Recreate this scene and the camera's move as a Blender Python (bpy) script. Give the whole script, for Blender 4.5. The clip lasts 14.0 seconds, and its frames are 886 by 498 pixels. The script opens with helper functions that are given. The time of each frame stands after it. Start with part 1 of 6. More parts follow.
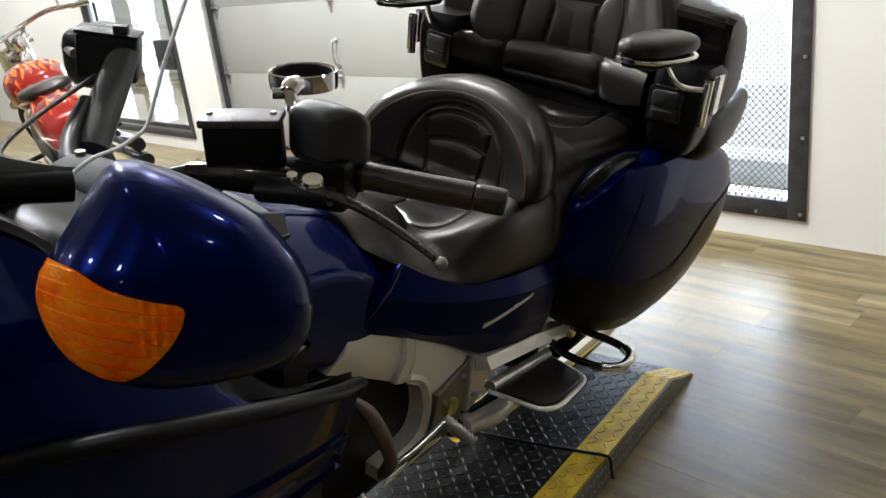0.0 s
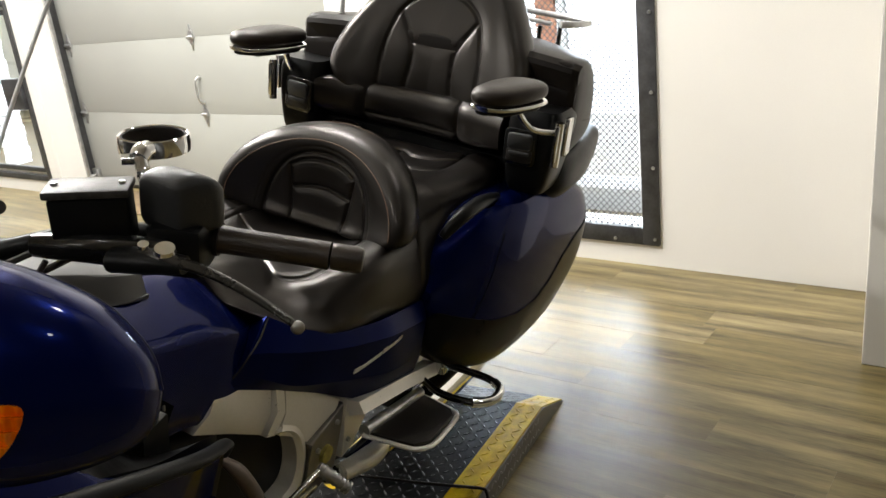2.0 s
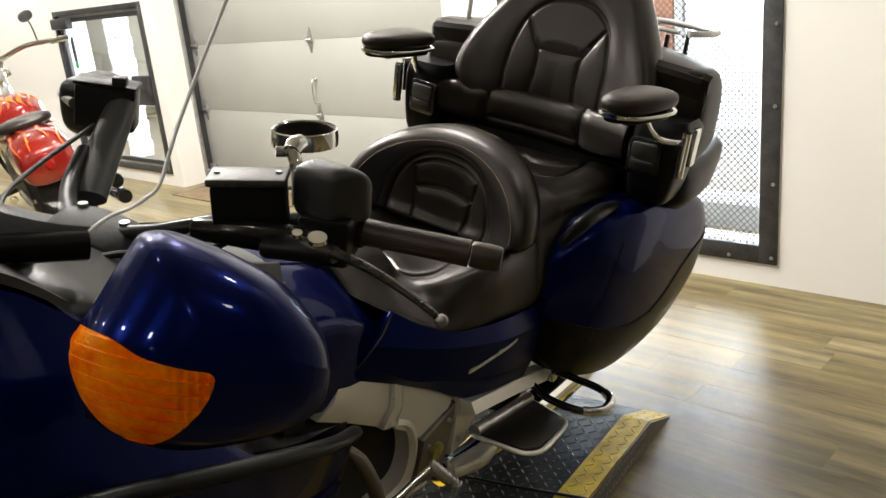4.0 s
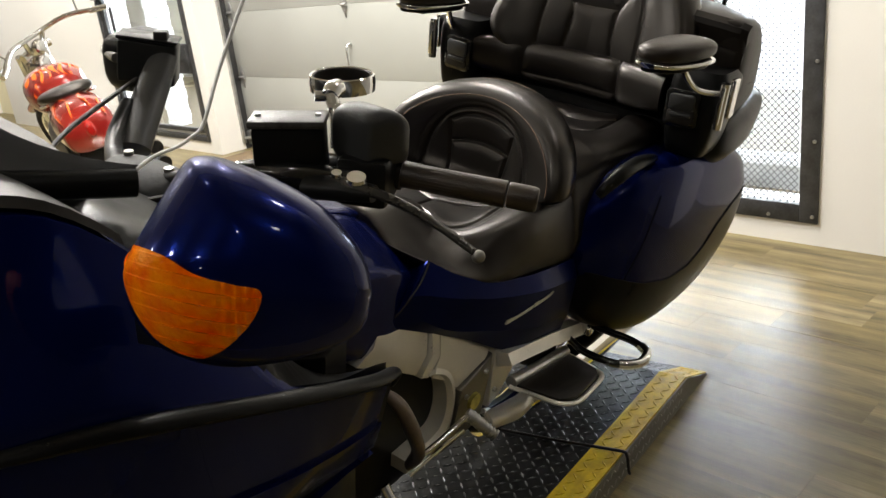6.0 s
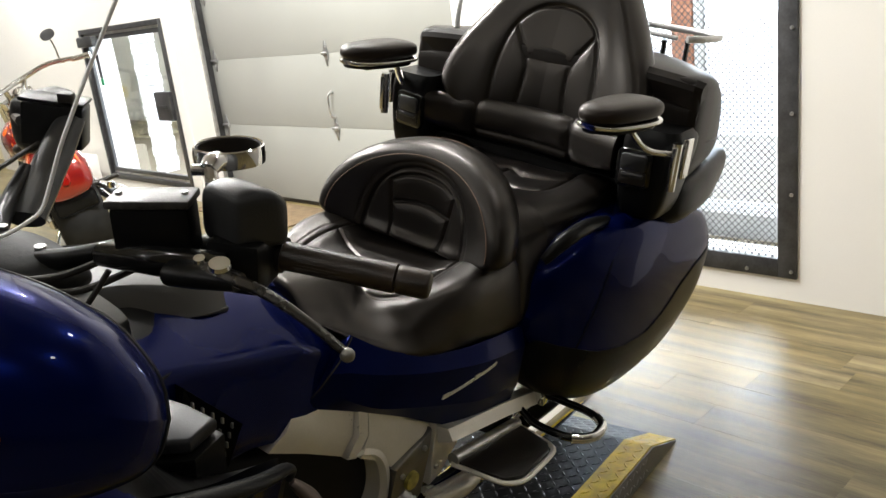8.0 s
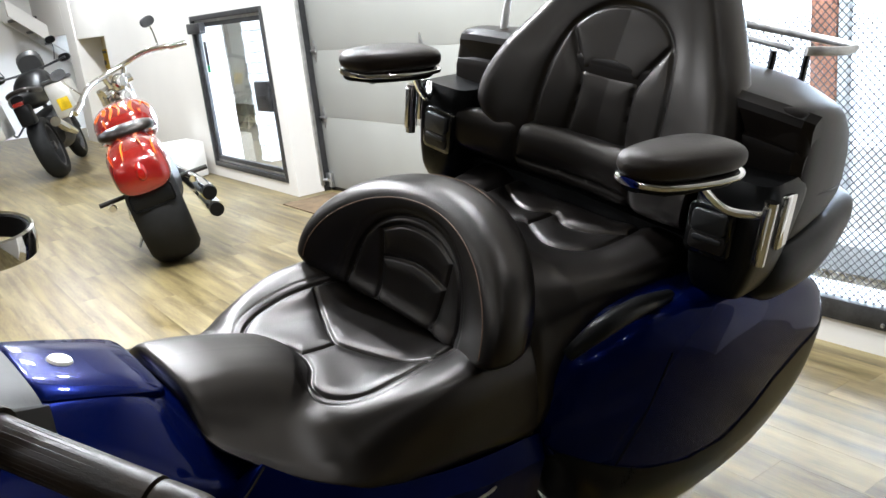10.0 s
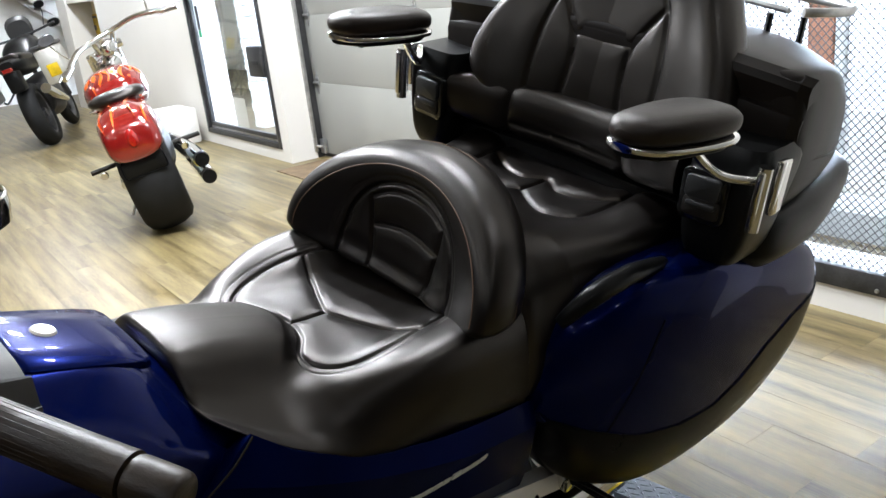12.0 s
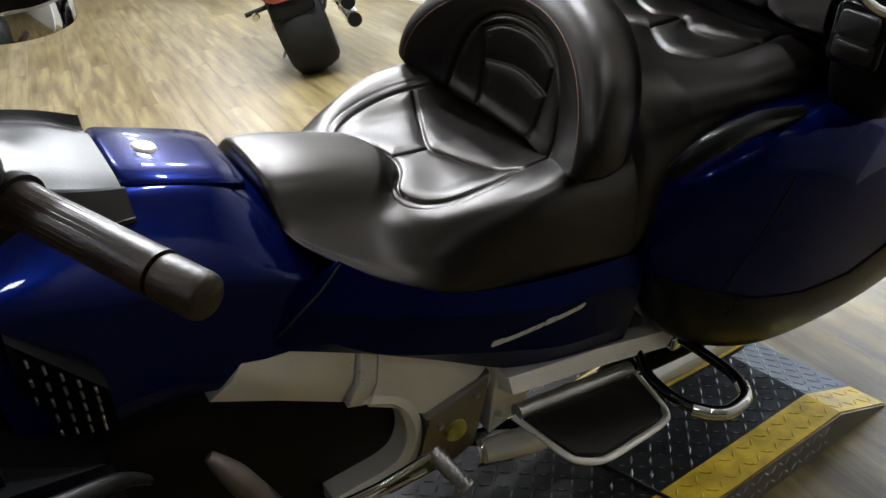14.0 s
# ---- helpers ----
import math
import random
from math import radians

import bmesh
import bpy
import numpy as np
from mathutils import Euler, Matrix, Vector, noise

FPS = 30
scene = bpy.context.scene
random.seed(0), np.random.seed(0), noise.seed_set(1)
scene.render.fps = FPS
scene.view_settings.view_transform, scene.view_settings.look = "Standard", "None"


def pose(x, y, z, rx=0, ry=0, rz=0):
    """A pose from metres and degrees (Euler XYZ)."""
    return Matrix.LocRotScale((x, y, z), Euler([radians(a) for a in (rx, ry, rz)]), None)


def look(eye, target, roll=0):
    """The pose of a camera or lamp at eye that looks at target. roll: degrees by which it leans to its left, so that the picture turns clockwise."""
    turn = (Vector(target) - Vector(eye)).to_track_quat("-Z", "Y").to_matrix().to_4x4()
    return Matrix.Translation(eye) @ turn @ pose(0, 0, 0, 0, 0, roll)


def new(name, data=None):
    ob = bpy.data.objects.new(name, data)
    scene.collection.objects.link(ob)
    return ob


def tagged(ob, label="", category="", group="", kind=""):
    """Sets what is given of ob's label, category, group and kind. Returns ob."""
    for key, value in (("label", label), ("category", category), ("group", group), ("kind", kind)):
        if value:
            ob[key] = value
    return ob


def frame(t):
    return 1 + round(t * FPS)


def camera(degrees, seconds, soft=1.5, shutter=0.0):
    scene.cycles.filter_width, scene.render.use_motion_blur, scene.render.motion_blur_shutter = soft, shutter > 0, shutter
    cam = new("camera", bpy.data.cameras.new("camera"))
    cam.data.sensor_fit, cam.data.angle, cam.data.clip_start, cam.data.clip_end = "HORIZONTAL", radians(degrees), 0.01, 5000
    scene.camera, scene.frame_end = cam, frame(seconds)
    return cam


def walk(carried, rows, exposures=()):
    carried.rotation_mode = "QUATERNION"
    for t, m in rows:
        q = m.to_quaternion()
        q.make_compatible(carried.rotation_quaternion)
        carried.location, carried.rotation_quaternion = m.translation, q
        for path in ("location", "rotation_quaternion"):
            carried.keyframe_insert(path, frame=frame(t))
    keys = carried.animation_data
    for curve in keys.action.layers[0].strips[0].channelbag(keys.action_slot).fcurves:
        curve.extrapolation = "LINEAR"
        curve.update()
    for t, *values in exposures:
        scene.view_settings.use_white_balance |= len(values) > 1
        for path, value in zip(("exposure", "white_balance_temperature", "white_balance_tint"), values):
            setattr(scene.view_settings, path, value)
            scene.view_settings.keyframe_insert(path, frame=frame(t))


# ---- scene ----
cam = camera(56.3, 14.0)
PATH = [
    (0, (1.54, -0.168, 1.268), (0.169, 1.123, 0.595), -7.0),
    (0.5, (1.542, -0.148, 1.311), (0.259, 1.287, 0.771), -7.9),
    (1, (1.552, -0.155, 1.336), (0.298, 1.322, 0.841), -8.5),
    (1.5, (1.557, -0.159, 1.31), (0.345, 1.305, 0.687), -8.2),
    (2, (1.572, -0.159, 1.306), (0.414, 1.34, 0.664), -6.6),
    (2.5, (1.566, -0.173, 1.309), (0.355, 1.278, 0.653), -7.6),
    (3, (1.544, -0.181, 1.307), (0.279, 1.234, 0.679), -7.5),
    (3.5, (1.553, -0.176, 1.31), (0.301, 1.261, 0.705), -7.2),
    (4, (1.539, -0.205, 1.307), (0.204, 1.157, 0.705), -5.8),
    (4.2, (1.548, -0.228, 1.302), (0.165, 1.076, 0.682), -5.1),
    (6.3, (1.553, -0.226, 1.278), (0.177, 1.06, 0.604), -7.5),
    (6.5, (1.55, -0.206, 1.278), (0.198, 1.095, 0.587), -7.4),
    (7, (1.567, -0.201, 1.272), (0.241, 1.127, 0.582), -6.9),
    (7.5, (1.555, -0.187, 1.275), (0.271, 1.177, 0.574), -7.7),
    (8, (1.574, -0.057, 1.283), (0.171, 1.25, 0.717), -6.9),
    (8.5, (1.526, 0.076, 1.276), (0.051, 1.296, 0.697), -7.7),
    (8.7, (1.482, 0.143, 1.269), (-0.02, 1.332, 0.697), -8.2),
    (10.8, (1.376, 0.447, 1.28), (-0.239, 1.476, 0.704), -5.6),
    (11, (1.373, 0.443, 1.28), (-0.211, 1.498, 0.665), -5.6),
    (11.5, (1.383, 0.432, 1.28), (-0.201, 1.489, 0.667), -7.1),
    (12, (1.38, 0.428, 1.272), (-0.195, 1.483, 0.634), -6.5),
    (12.5, (1.344, 0.409, 1.269), (-0.265, 1.376, 0.579), -7.8),
    (13, (1.334, 0.395, 1.259), (-0.235, 1.357, 0.477), -6.8),
    (13.5, (1.331, 0.393, 1.235), (-0.244, 1.211, 0.314), -8.6),
    (14, (1.388, 0.501, 1.222), (-0.272, 1.148, 0.314), -8.2),
]
EXPOSURES = [(0.0, -0.03, 6050, 10), (0.5, -0.1, 6250, 10), (1.0, -0.1, 6350, 10), (2.0, 0.08, 6500, 10), (3.0, 0.05, 6600, 10), (4.2, 0.0, 6700, 10), (7.5, 0.0, 6600, 10), (8.5, -0.02, 6200, 10), (11.5, -0.02, 5800, 10), (12.5, -0.08, 5900, 10), (14.0, -0.15, 5950, 10)]
walk(cam, [(t, look(eye, target, roll)) for t, eye, target, roll in PATH], EXPOSURES)

# ---- light ----
world = bpy.data.worlds.new("world")
scene.world = world
world.use_nodes = True
sky = world.node_tree.nodes.new("ShaderNodeTexSky")
sky.sky_type, sky.sun_disc = "NISHITA", False
sky.sun_elevation, sky.sun_rotation = radians(55), radians(180)
world.node_tree.links.new(sky.outputs["Color"], world.node_tree.nodes["Background"].inputs["Color"])
world.node_tree.nodes["Background"].inputs["Strength"].default_value = 0.12
sun_data = bpy.data.lights.new("sun", "SUN")
sun_data.energy, sun_data.angle, sun_data.color = 3.5, radians(0.6), (1.0, 0.96, 0.9)
new("sun", sun_data).matrix_world = pose(0, -4, 12, 35)


def area_lamp(name, m, sx, sy, watts, colour=(1, 1, 1)):
    d = bpy.data.lights.new(name, "AREA")
    d.shape, d.size, d.size_y, d.energy, d.color = "RECTANGLE", sx, sy, watts, colour
    ob = new(name, d)
    ob.matrix_world = m
    return ob


# (3.1, 0.9) and (3.5, -0.9) are added fill for the bike's left side.
LAMPS = [(-9.5, 2.1, 95), (-6.8, 2.1, 95), (-4.4, 1.9, 46), (-3.0, 1.9, 46), (-2.3, 2.25, 46), (-2.0, 1.85, 50), (-1.75, 0.95, 150), (-0.6, 2.0, 48), (1.3, 2.0, 9),
         (-8.0, -0.3, 34), (-5.2, -0.3, 34), (-2.4, -0.3, 34), (0.5, -0.3, 3), (-4.6, -2.3, 9), (-2.2, -2.3, 18), (0.2, -2.3, 20), (2.2, -2.3, 12), (3.1, 0.9, 4), (3.5, -0.9, 8), (-6.0, -4.5, 9), (-1.0, -4.5, 6), (4.0, -4.5, 5)]
for lx, ly, watts in LAMPS:
    area_lamp("downlight_lamp", pose(lx, ly, 3.12), 0.16, 0.16, watts, (1, 0.985, 0.945))


# ---- materials ----
def mat(name, colour, rough=0.5, metal=0.0, vary=0.15, scale=6.0, grain=60.0, bump=0.1, coat=0.0, rvar=0.1, spec=0.5, colour2=None, alpha_t=0.0, stretch=(1, 1, 1)):
    m = bpy.data.materials.new(name)
    m.use_nodes = True
    nt = m.node_tree
    p = nt.nodes["Principled BSDF"]
    p.inputs["Metallic"].default_value = metal
    p.inputs["Specular IOR Level"].default_value = spec
    p.inputs["Coat Weight"].default_value = coat
    p.inputs["Coat Roughness"].default_value = 0.03
    tc = nt.nodes.new("ShaderNodeTexCoord")
    mp = nt.nodes.new("ShaderNodeMapping")
    mp.inputs["Scale"].default_value = stretch
    nt.links.new(tc.outputs["Object"], mp.inputs["Vector"])
    n1 = nt.nodes.new("ShaderNodeTexNoise")
    n1.inputs["Scale"].default_value, n1.inputs["Detail"].default_value = scale, 6
    n2 = nt.nodes.new("ShaderNodeTexNoise")
    n2.inputs["Scale"].default_value, n2.inputs["Detail"].default_value = grain, 4
    for n in (n1, n2):
        nt.links.new(mp.outputs["Vector"], n.inputs["Vector"])
    ramp = nt.nodes.new("ShaderNodeValToRGB")
    c2 = colour2 or tuple(min(1, c * (1 + vary)) for c in colour)
    c1 = colour if colour2 else tuple(c * (1 - vary) for c in colour)
    ramp.color_ramp.elements[0].position, ramp.color_ramp.elements[1].position = 0.3, 0.7
    ramp.color_ramp.elements[0].color, ramp.color_ramp.elements[1].color = (*c1, 1), (*c2, 1)
    add = nt.nodes.new("ShaderNodeMath")
    add.operation = "ADD"
    half = nt.nodes.new("ShaderNodeMath")
    half.operation = "MULTIPLY_ADD"
    half.inputs[1].default_value, half.inputs[2].default_value = 0.35, -0.175
    nt.links.new(n2.outputs["Fac"], half.inputs[0])
    nt.links.new(n1.outputs["Fac"], add.inputs[0])
    nt.links.new(half.outputs[0], add.inputs[1])
    nt.links.new(add.outputs[0], ramp.inputs["Fac"])
    nt.links.new(ramp.outputs["Color"], p.inputs["Base Color"])
    rr = nt.nodes.new("ShaderNodeMapRange")
    rr.inputs["To Min"].default_value, rr.inputs["To Max"].default_value = max(0.0, rough - rvar), min(1.0, rough + rvar)
    nt.links.new(add.outputs[0], rr.inputs["Value"])
    nt.links.new(rr.outputs["Result"], p.inputs["Roughness"])
    if bump:
        b = nt.nodes.new("ShaderNodeBump")
        b.inputs["Strength"].default_value, b.inputs["Distance"].default_value = bump, 0.002
        nt.links.new(n2.outputs["Fac"], b.inputs["Height"])
        nt.links.new(b.outputs["Normal"], p.inputs["Normal"])
    return m


def glass(name, colour=(1, 1, 1), rough=0.0, ior=1.45):
    m = bpy.data.materials.new(name)
    m.use_nodes = True
    p = m.node_tree.nodes["Principled BSDF"]
    p.inputs["Base Color"].default_value = (*colour, 1)
    p.inputs["Roughness"].default_value, p.inputs["IOR"].default_value, p.inputs["Transmission Weight"].default_value = rough, ior, 1.0
    return m


def glow(name, colour, strength):
    m = bpy.data.materials.new(name)
    m.use_nodes = True
    p = m.node_tree.nodes["Principled BSDF"]
    p.inputs["Base Color"].default_value = (*colour, 1)
    p.inputs["Emission Color"].default_value, p.inputs["Emission Strength"].default_value = (*colour, 1), strength
    return m


M_WALL = mat("white_wall_paint", (0.73, 0.708, 0.668), 0.6, vary=0.03, scale=1.5, grain=180, bump=0.15)
# Dark stand-in for unlit walls out of view; keeps reflections in paint and leather low.
M_DARKWALL = mat("low_bounce_wall", (0.16, 0.155, 0.15), 0.7, vary=0.2, scale=0.8, grain=60)
M_CREAM = mat("cream_niche_paint", (0.72, 0.66, 0.45), 0.6, vary=0.03, scale=1.5, grain=180, bump=0.1)
M_PAVE = mat("concrete_paving", (0.66, 0.66, 0.66), 0.8, vary=0.1, scale=2, grain=60)
M_SKYGLOW = glow("daylight_haze", (0.82, 0.91, 1.0), 28.0)
M_CEIL = mat("ceiling_paint", (0.6, 0.59, 0.56), 0.8, vary=0.03, scale=1.0, grain=90, bump=0.2)
M_DOOR = mat("garage_door_paint", (0.305, 0.307, 0.284), 0.45, vary=0.03, scale=2.0, grain=250, bump=0.25)
M_STEELBLACK = mat("black_steel", (0.045, 0.045, 0.047), 0.45, 0.3, vary=0.4, scale=14, grain=120, bump=0.15)
M_MESH = mat("grey_mesh_steel", (0.09, 0.09, 0.09), 0.5, 0.3, vary=0.25, scale=8, grain=60)
M_GALV = mat("galvanised_steel", (0.5, 0.5, 0.5), 0.35, 0.9, vary=0.2, scale=20, grain=90)


def plank_material(name, rand):
    """Wood-look vinyl whose tone changes from plank to plank."""
    m = mat(name, (0.07, 0.05, 0.02), 0.38, vary=0.3, scale=2.6, grain=30, bump=0.03, colour2=(0.262, 0.209, 0.096), stretch=(0.6, 7, 1), rvar=0.06, spec=0.42)
    nt = m.node_tree
    p = nt.nodes["Principled BSDF"]
    src = nt.nodes.new("ShaderNodeObjectInfo" if rand == "object" else "ShaderNodeNewGeometry")
    out = src.outputs["Random" if rand == "object" else "Random Per Island"]
    link = p.inputs["Base Color"].links[0]
    hsv = nt.nodes.new("ShaderNodeHueSaturation")
    rng = nt.nodes.new("ShaderNodeMapRange")
    rng.inputs["To Min"].default_value, rng.inputs["To Max"].default_value = 0.82, 1.16
    sat = nt.nodes.new("ShaderNodeMapRange")
    sat.inputs["To Min"].default_value, sat.inputs["To Max"].default_value = 1.08, 0.9
    nt.links.new(out, rng.inputs["Value"])
    nt.links.new(out, sat.inputs["Value"])
    nt.links.new(rng.outputs["Result"], hsv.inputs["Value"])
    nt.links.new(sat.outputs["Result"], hsv.inputs["Saturation"])
    nt.links.new(link.from_socket, hsv.inputs["Color"])
    nt.links.new(hsv.outputs["Color"], p.inputs["Base Color"])
    # shift the grain from plank to plank
    tc = [n for n in nt.nodes if n.type == "TEX_COORD"][0]
    mp = [n for n in nt.nodes if n.type == "MAPPING"][0]
    mul = nt.nodes.new("ShaderNodeMath")
    mul.operation = "MULTIPLY"
    mul.inputs[1].default_value = 37.0
    comb = nt.nodes.new("ShaderNodeCombineXYZ")
    nt.links.new(out, mul.inputs[0])
    nt.links.new(mul.outputs[0], comb.inputs["X"])
    nt.links.new(mul.outputs[0], comb.inputs["Y"])
    nt.links.new(comb.outputs["Vector"], mp.inputs["Location"])
    return m


M_WOOD = plank_material("vinyl_plank", "object")
M_WOOD2 = plank_material("vinyl_plank_beyond", "island")
M_GAP = mat("plank_joint", (0.1, 0.075, 0.04), 0.7)
M_PLATEBUMP = mat("worn_tread_bumps", (0.03, 0.03, 0.033), 0.35, 0.2, vary=0.3, scale=20, grain=90)
M_BLUE = mat("dark_blue_paint", (0.0012, 0.0046, 0.055), 0.24, 0.5, vary=0.12, scale=4, grain=900, bump=0.0, coat=0.24, rvar=0.03, spec=0.0)
# The same blue with less coat, so the side covers mirror less of the footrests.
M_BLUEDULL = mat("dull_blue_paint", (0.0012, 0.0046, 0.05), 0.3, 0.5, vary=0.2, scale=9, grain=500, bump=0.02, coat=0.08, rvar=0.05, spec=0.0)
M_BLACKPL = mat("black_plastic", (0.005, 0.005, 0.005), 0.32, vary=0.3, scale=10, grain=300, bump=0.1, spec=0.12)
M_GLOSSBLK = mat("gloss_black", (0.006, 0.006, 0.006), 0.12, vary=0.2, scale=10, grain=200, bump=0.02, coat=0.6, rvar=0.04, spec=0.2)
M_TRUNK = mat("satin_black_plastic", (0.011, 0.0085, 0.007), 0.4, vary=0.25, scale=10, grain=400, bump=0.08, spec=0.15, rvar=0.05)
M_RUBBER = mat("rubber", (0.013, 0.0105, 0.0085), 0.45, vary=0.25, scale=18, grain=200, bump=0.15, spec=0.3)
M_LEATHER = mat("black_leather", (0.0028, 0.0019, 0.0015), 0.33, vary=0.25, scale=7, grain=620, bump=0.13, rvar=0.03, spec=0.5)
M_LEATHER2 = mat("brown_black_leather", (0.008, 0.0052, 0.004), 0.4, vary=0.2, scale=7, grain=420, bump=0.2, rvar=0.05, spec=0.42)
for m_skin in (M_LEATHER, M_LEATHER2):
    m_skin.node_tree.nodes["Principled BSDF"].inputs["Specular Tint"].default_value = (1.0, 0.92, 0.85, 1)
M_CHROME = mat("chrome", (0.75, 0.75, 0.75), 0.07, 1.0, vary=0.06, scale=12, grain=60, bump=0.0, rvar=0.04)
M_ALU = mat("painted_aluminium", (0.8, 0.77, 0.71), 0.32, 0.35, vary=0.06, scale=9, grain=200, bump=0.1)
M_GREYPL = mat("grey_plastic", (0.026, 0.026, 0.026), 0.42, 0.0, vary=0.12, scale=8, grain=350, bump=0.15, spec=0.35)
M_YELLOW = mat("yellow_tread_paint", (0.52, 0.35, 0.006), 0.45, vary=0.3, scale=18, grain=70, bump=0.2, spec=0.2)
M_PLATE = mat("black_tread_plate", (0.01, 0.01, 0.011), 0.5, 0.0, vary=0.3, scale=14, grain=90, bump=0.2, spec=0.15)
M_RED = mat("red_flame_paint", (0.17, 0.007, 0.005), 0.15, 0.2, vary=0.2, scale=5, grain=300, bump=0, coat=1.0, rvar=0.03)
M_ORANGE = mat("orange_flame_paint", (0.75, 0.13, 0.015), 0.15, 0.1, vary=0.2, scale=25, grain=80, bump=0, coat=1.0, rvar=0.03)
# Opaque white; on the screen rim it paints the light caught in the clear edge.
M_WHITEPL = mat("white_plastic", (0.8, 0.8, 0.8), 0.3, vary=0.05)
M_CAP = mat("worn_grey_cap", (0.022, 0.02, 0.018), 0.45, 0.0, vary=0.6, scale=50, grain=200, bump=0.2, colour2=(0.06, 0.055, 0.05), spec=0.3)
M_LEVER = mat("dark_lever_metal", (0.035, 0.032, 0.028), 0.28, 0.7, vary=0.1, scale=16, grain=150, bump=0.0)
M_LIDGREY = mat("pocket_lid_plastic", (0.018, 0.018, 0.02), 0.34, 0.0, vary=0.1, scale=8, grain=400, bump=0.08, spec=0.22)
M_VISOR = mat("grey_screen_base", (0.03, 0.03, 0.031), 0.5, vary=0.15, scale=12, grain=90, bump=0.03, spec=0.3)
M_GUARD = mat("brown_dull_metal", (0.11, 0.085, 0.07), 0.45, 0.5, vary=0.25, scale=20, grain=150)
M_SILVER = mat("silver_plastic", (0.06, 0.06, 0.063), 0.42, 0.1, vary=0.06, scale=8, grain=400, bump=0.1)
M_ALUDARK = mat("bare_aluminium", (0.22, 0.21, 0.195), 0.35, 0.85, vary=0.15, scale=16, grain=150)
M_BRASS = mat("yellowed_cap", (0.4, 0.36, 0.1), 0.4, 0.5, vary=0.3, scale=60)
M_TYRE = mat("tyre_rubber", (0.009, 0.009, 0.009), 0.65, vary=0.25, scale=20, grain=120, bump=0.3, spec=0.2)
M_GRIP = mat("worn_brown_rubber", (0.02, 0.012, 0.0065), 0.38, vary=0.4, scale=30, grain=160, bump=0.25, spec=0.5, stretch=(1, 1, 3))
M_STITCH = mat("brown_thread", (0.13, 0.075, 0.045), 0.7, vary=0.2, scale=60)
M_AMBER = mat("amber_lens", (0.9, 0.12, 0.0), 0.2, 0.0, vary=0.3, scale=45, grain=160, bump=0.7, coat=0.3, colour2=(1.0, 0.29, 0.001), spec=0.1)
M_CLEAR = glass("clear_pane", (0.96, 0.98, 0.97))
M_SMOKE = glass("clear_screen", (0.98, 0.98, 0.98), 0.0, 1.0)
M_SMOKE.node_tree.nodes["Principled BSDF"].inputs["Coat Weight"].default_value = 0.35
M_SMOKE.node_tree.nodes["Principled BSDF"].inputs["Coat Roughness"].default_value = 0.08



# ---- mesh helpers ----
def mesh_of(name, bm, smooth=True, sharp=38):
    bmesh.ops.recalc_face_normals(bm, faces=bm.faces)
    me = bpy.data.meshes.new(name)
    bm.to_mesh(me)
    bm.free()
    if smooth:
        me.polygons.foreach_set("use_smooth", [True] * len(me.polygons))
        me.set_sharp_from_angle(angle=radians(sharp))
    return me


def part(name, bm, material, parent=None, label="", m=None, smooth=True, sharp=38):
    ob = new(name, mesh_of(name, bm, smooth, 88 if material in (M_LEATHER, M_LEATHER2) else sharp))
    ob.data.materials.append(material)
    if m is not None:
        ob.matrix_basis = m
    if parent is not None:
        ob.parent = parent
    if label:
        tagged(ob, label)
    return ob


def thing(name, label, category, m=None, group="", kind=""):
    ob = new(name)
    if m is not None:
        ob.matrix_basis = m
    return tagged(ob, label, category, group, kind)


def add_box(bm, lo, hi, bevel=0.0, seg=2):
    v = bmesh.ops.create_cube(bm, size=1)["verts"]
    lo, hi = Vector(lo), Vector(hi)
    for q in v:
        q.co = Vector([(lo[i] + hi[i]) / 2 + q.co[i] * (hi[i] - lo[i]) for i in range(3)])
    if bevel:
        e = list({e for q in v for e in q.link_edges})
        bmesh.ops.bevel(bm, geom=e, offset=bevel, segments=seg, profile=0.5, affect="EDGES")
    return bm


def box(lo, hi, bevel=0.0, seg=2):
    return add_box(bmesh.new(), lo, hi, bevel, seg)


def loft(rings, cap=True, close=True, bm=None):
    bm = bm or bmesh.new()
    vs = [[bm.verts.new(p) for p in r] for r in rings]
    n = len(rings[0])
    for a, b in zip(vs, vs[1:]):
        for i in range(n if close else n - 1):
            j = (i + 1) % n
            bm.faces.new((a[i], a[j], b[j], b[i]))
    if cap:
        bm.faces.new(vs[0])
        bm.faces.new(vs[-1])
    return bm


def curve_pts(pts, n):
    """n points on a smooth line through pts."""
    pts = [Vector(p) for p in pts]
    out = []
    k = len(pts) - 1
    for s in range(n):
        u = s / (n - 1) * k
        i = min(int(u), k - 1)
        f = u - i
        p0, p1, p2, p3 = pts[max(i - 1, 0)], pts[i], pts[i + 1], pts[min(i + 2, k)]
        out.append(0.5 * ((2 * p1) + (p2 - p0) * f + (2 * p0 - 5 * p1 + 4 * p2 - p3) * f * f + (3 * p1 - p0 - 3 * p2 + p3) * f ** 3))
    return out


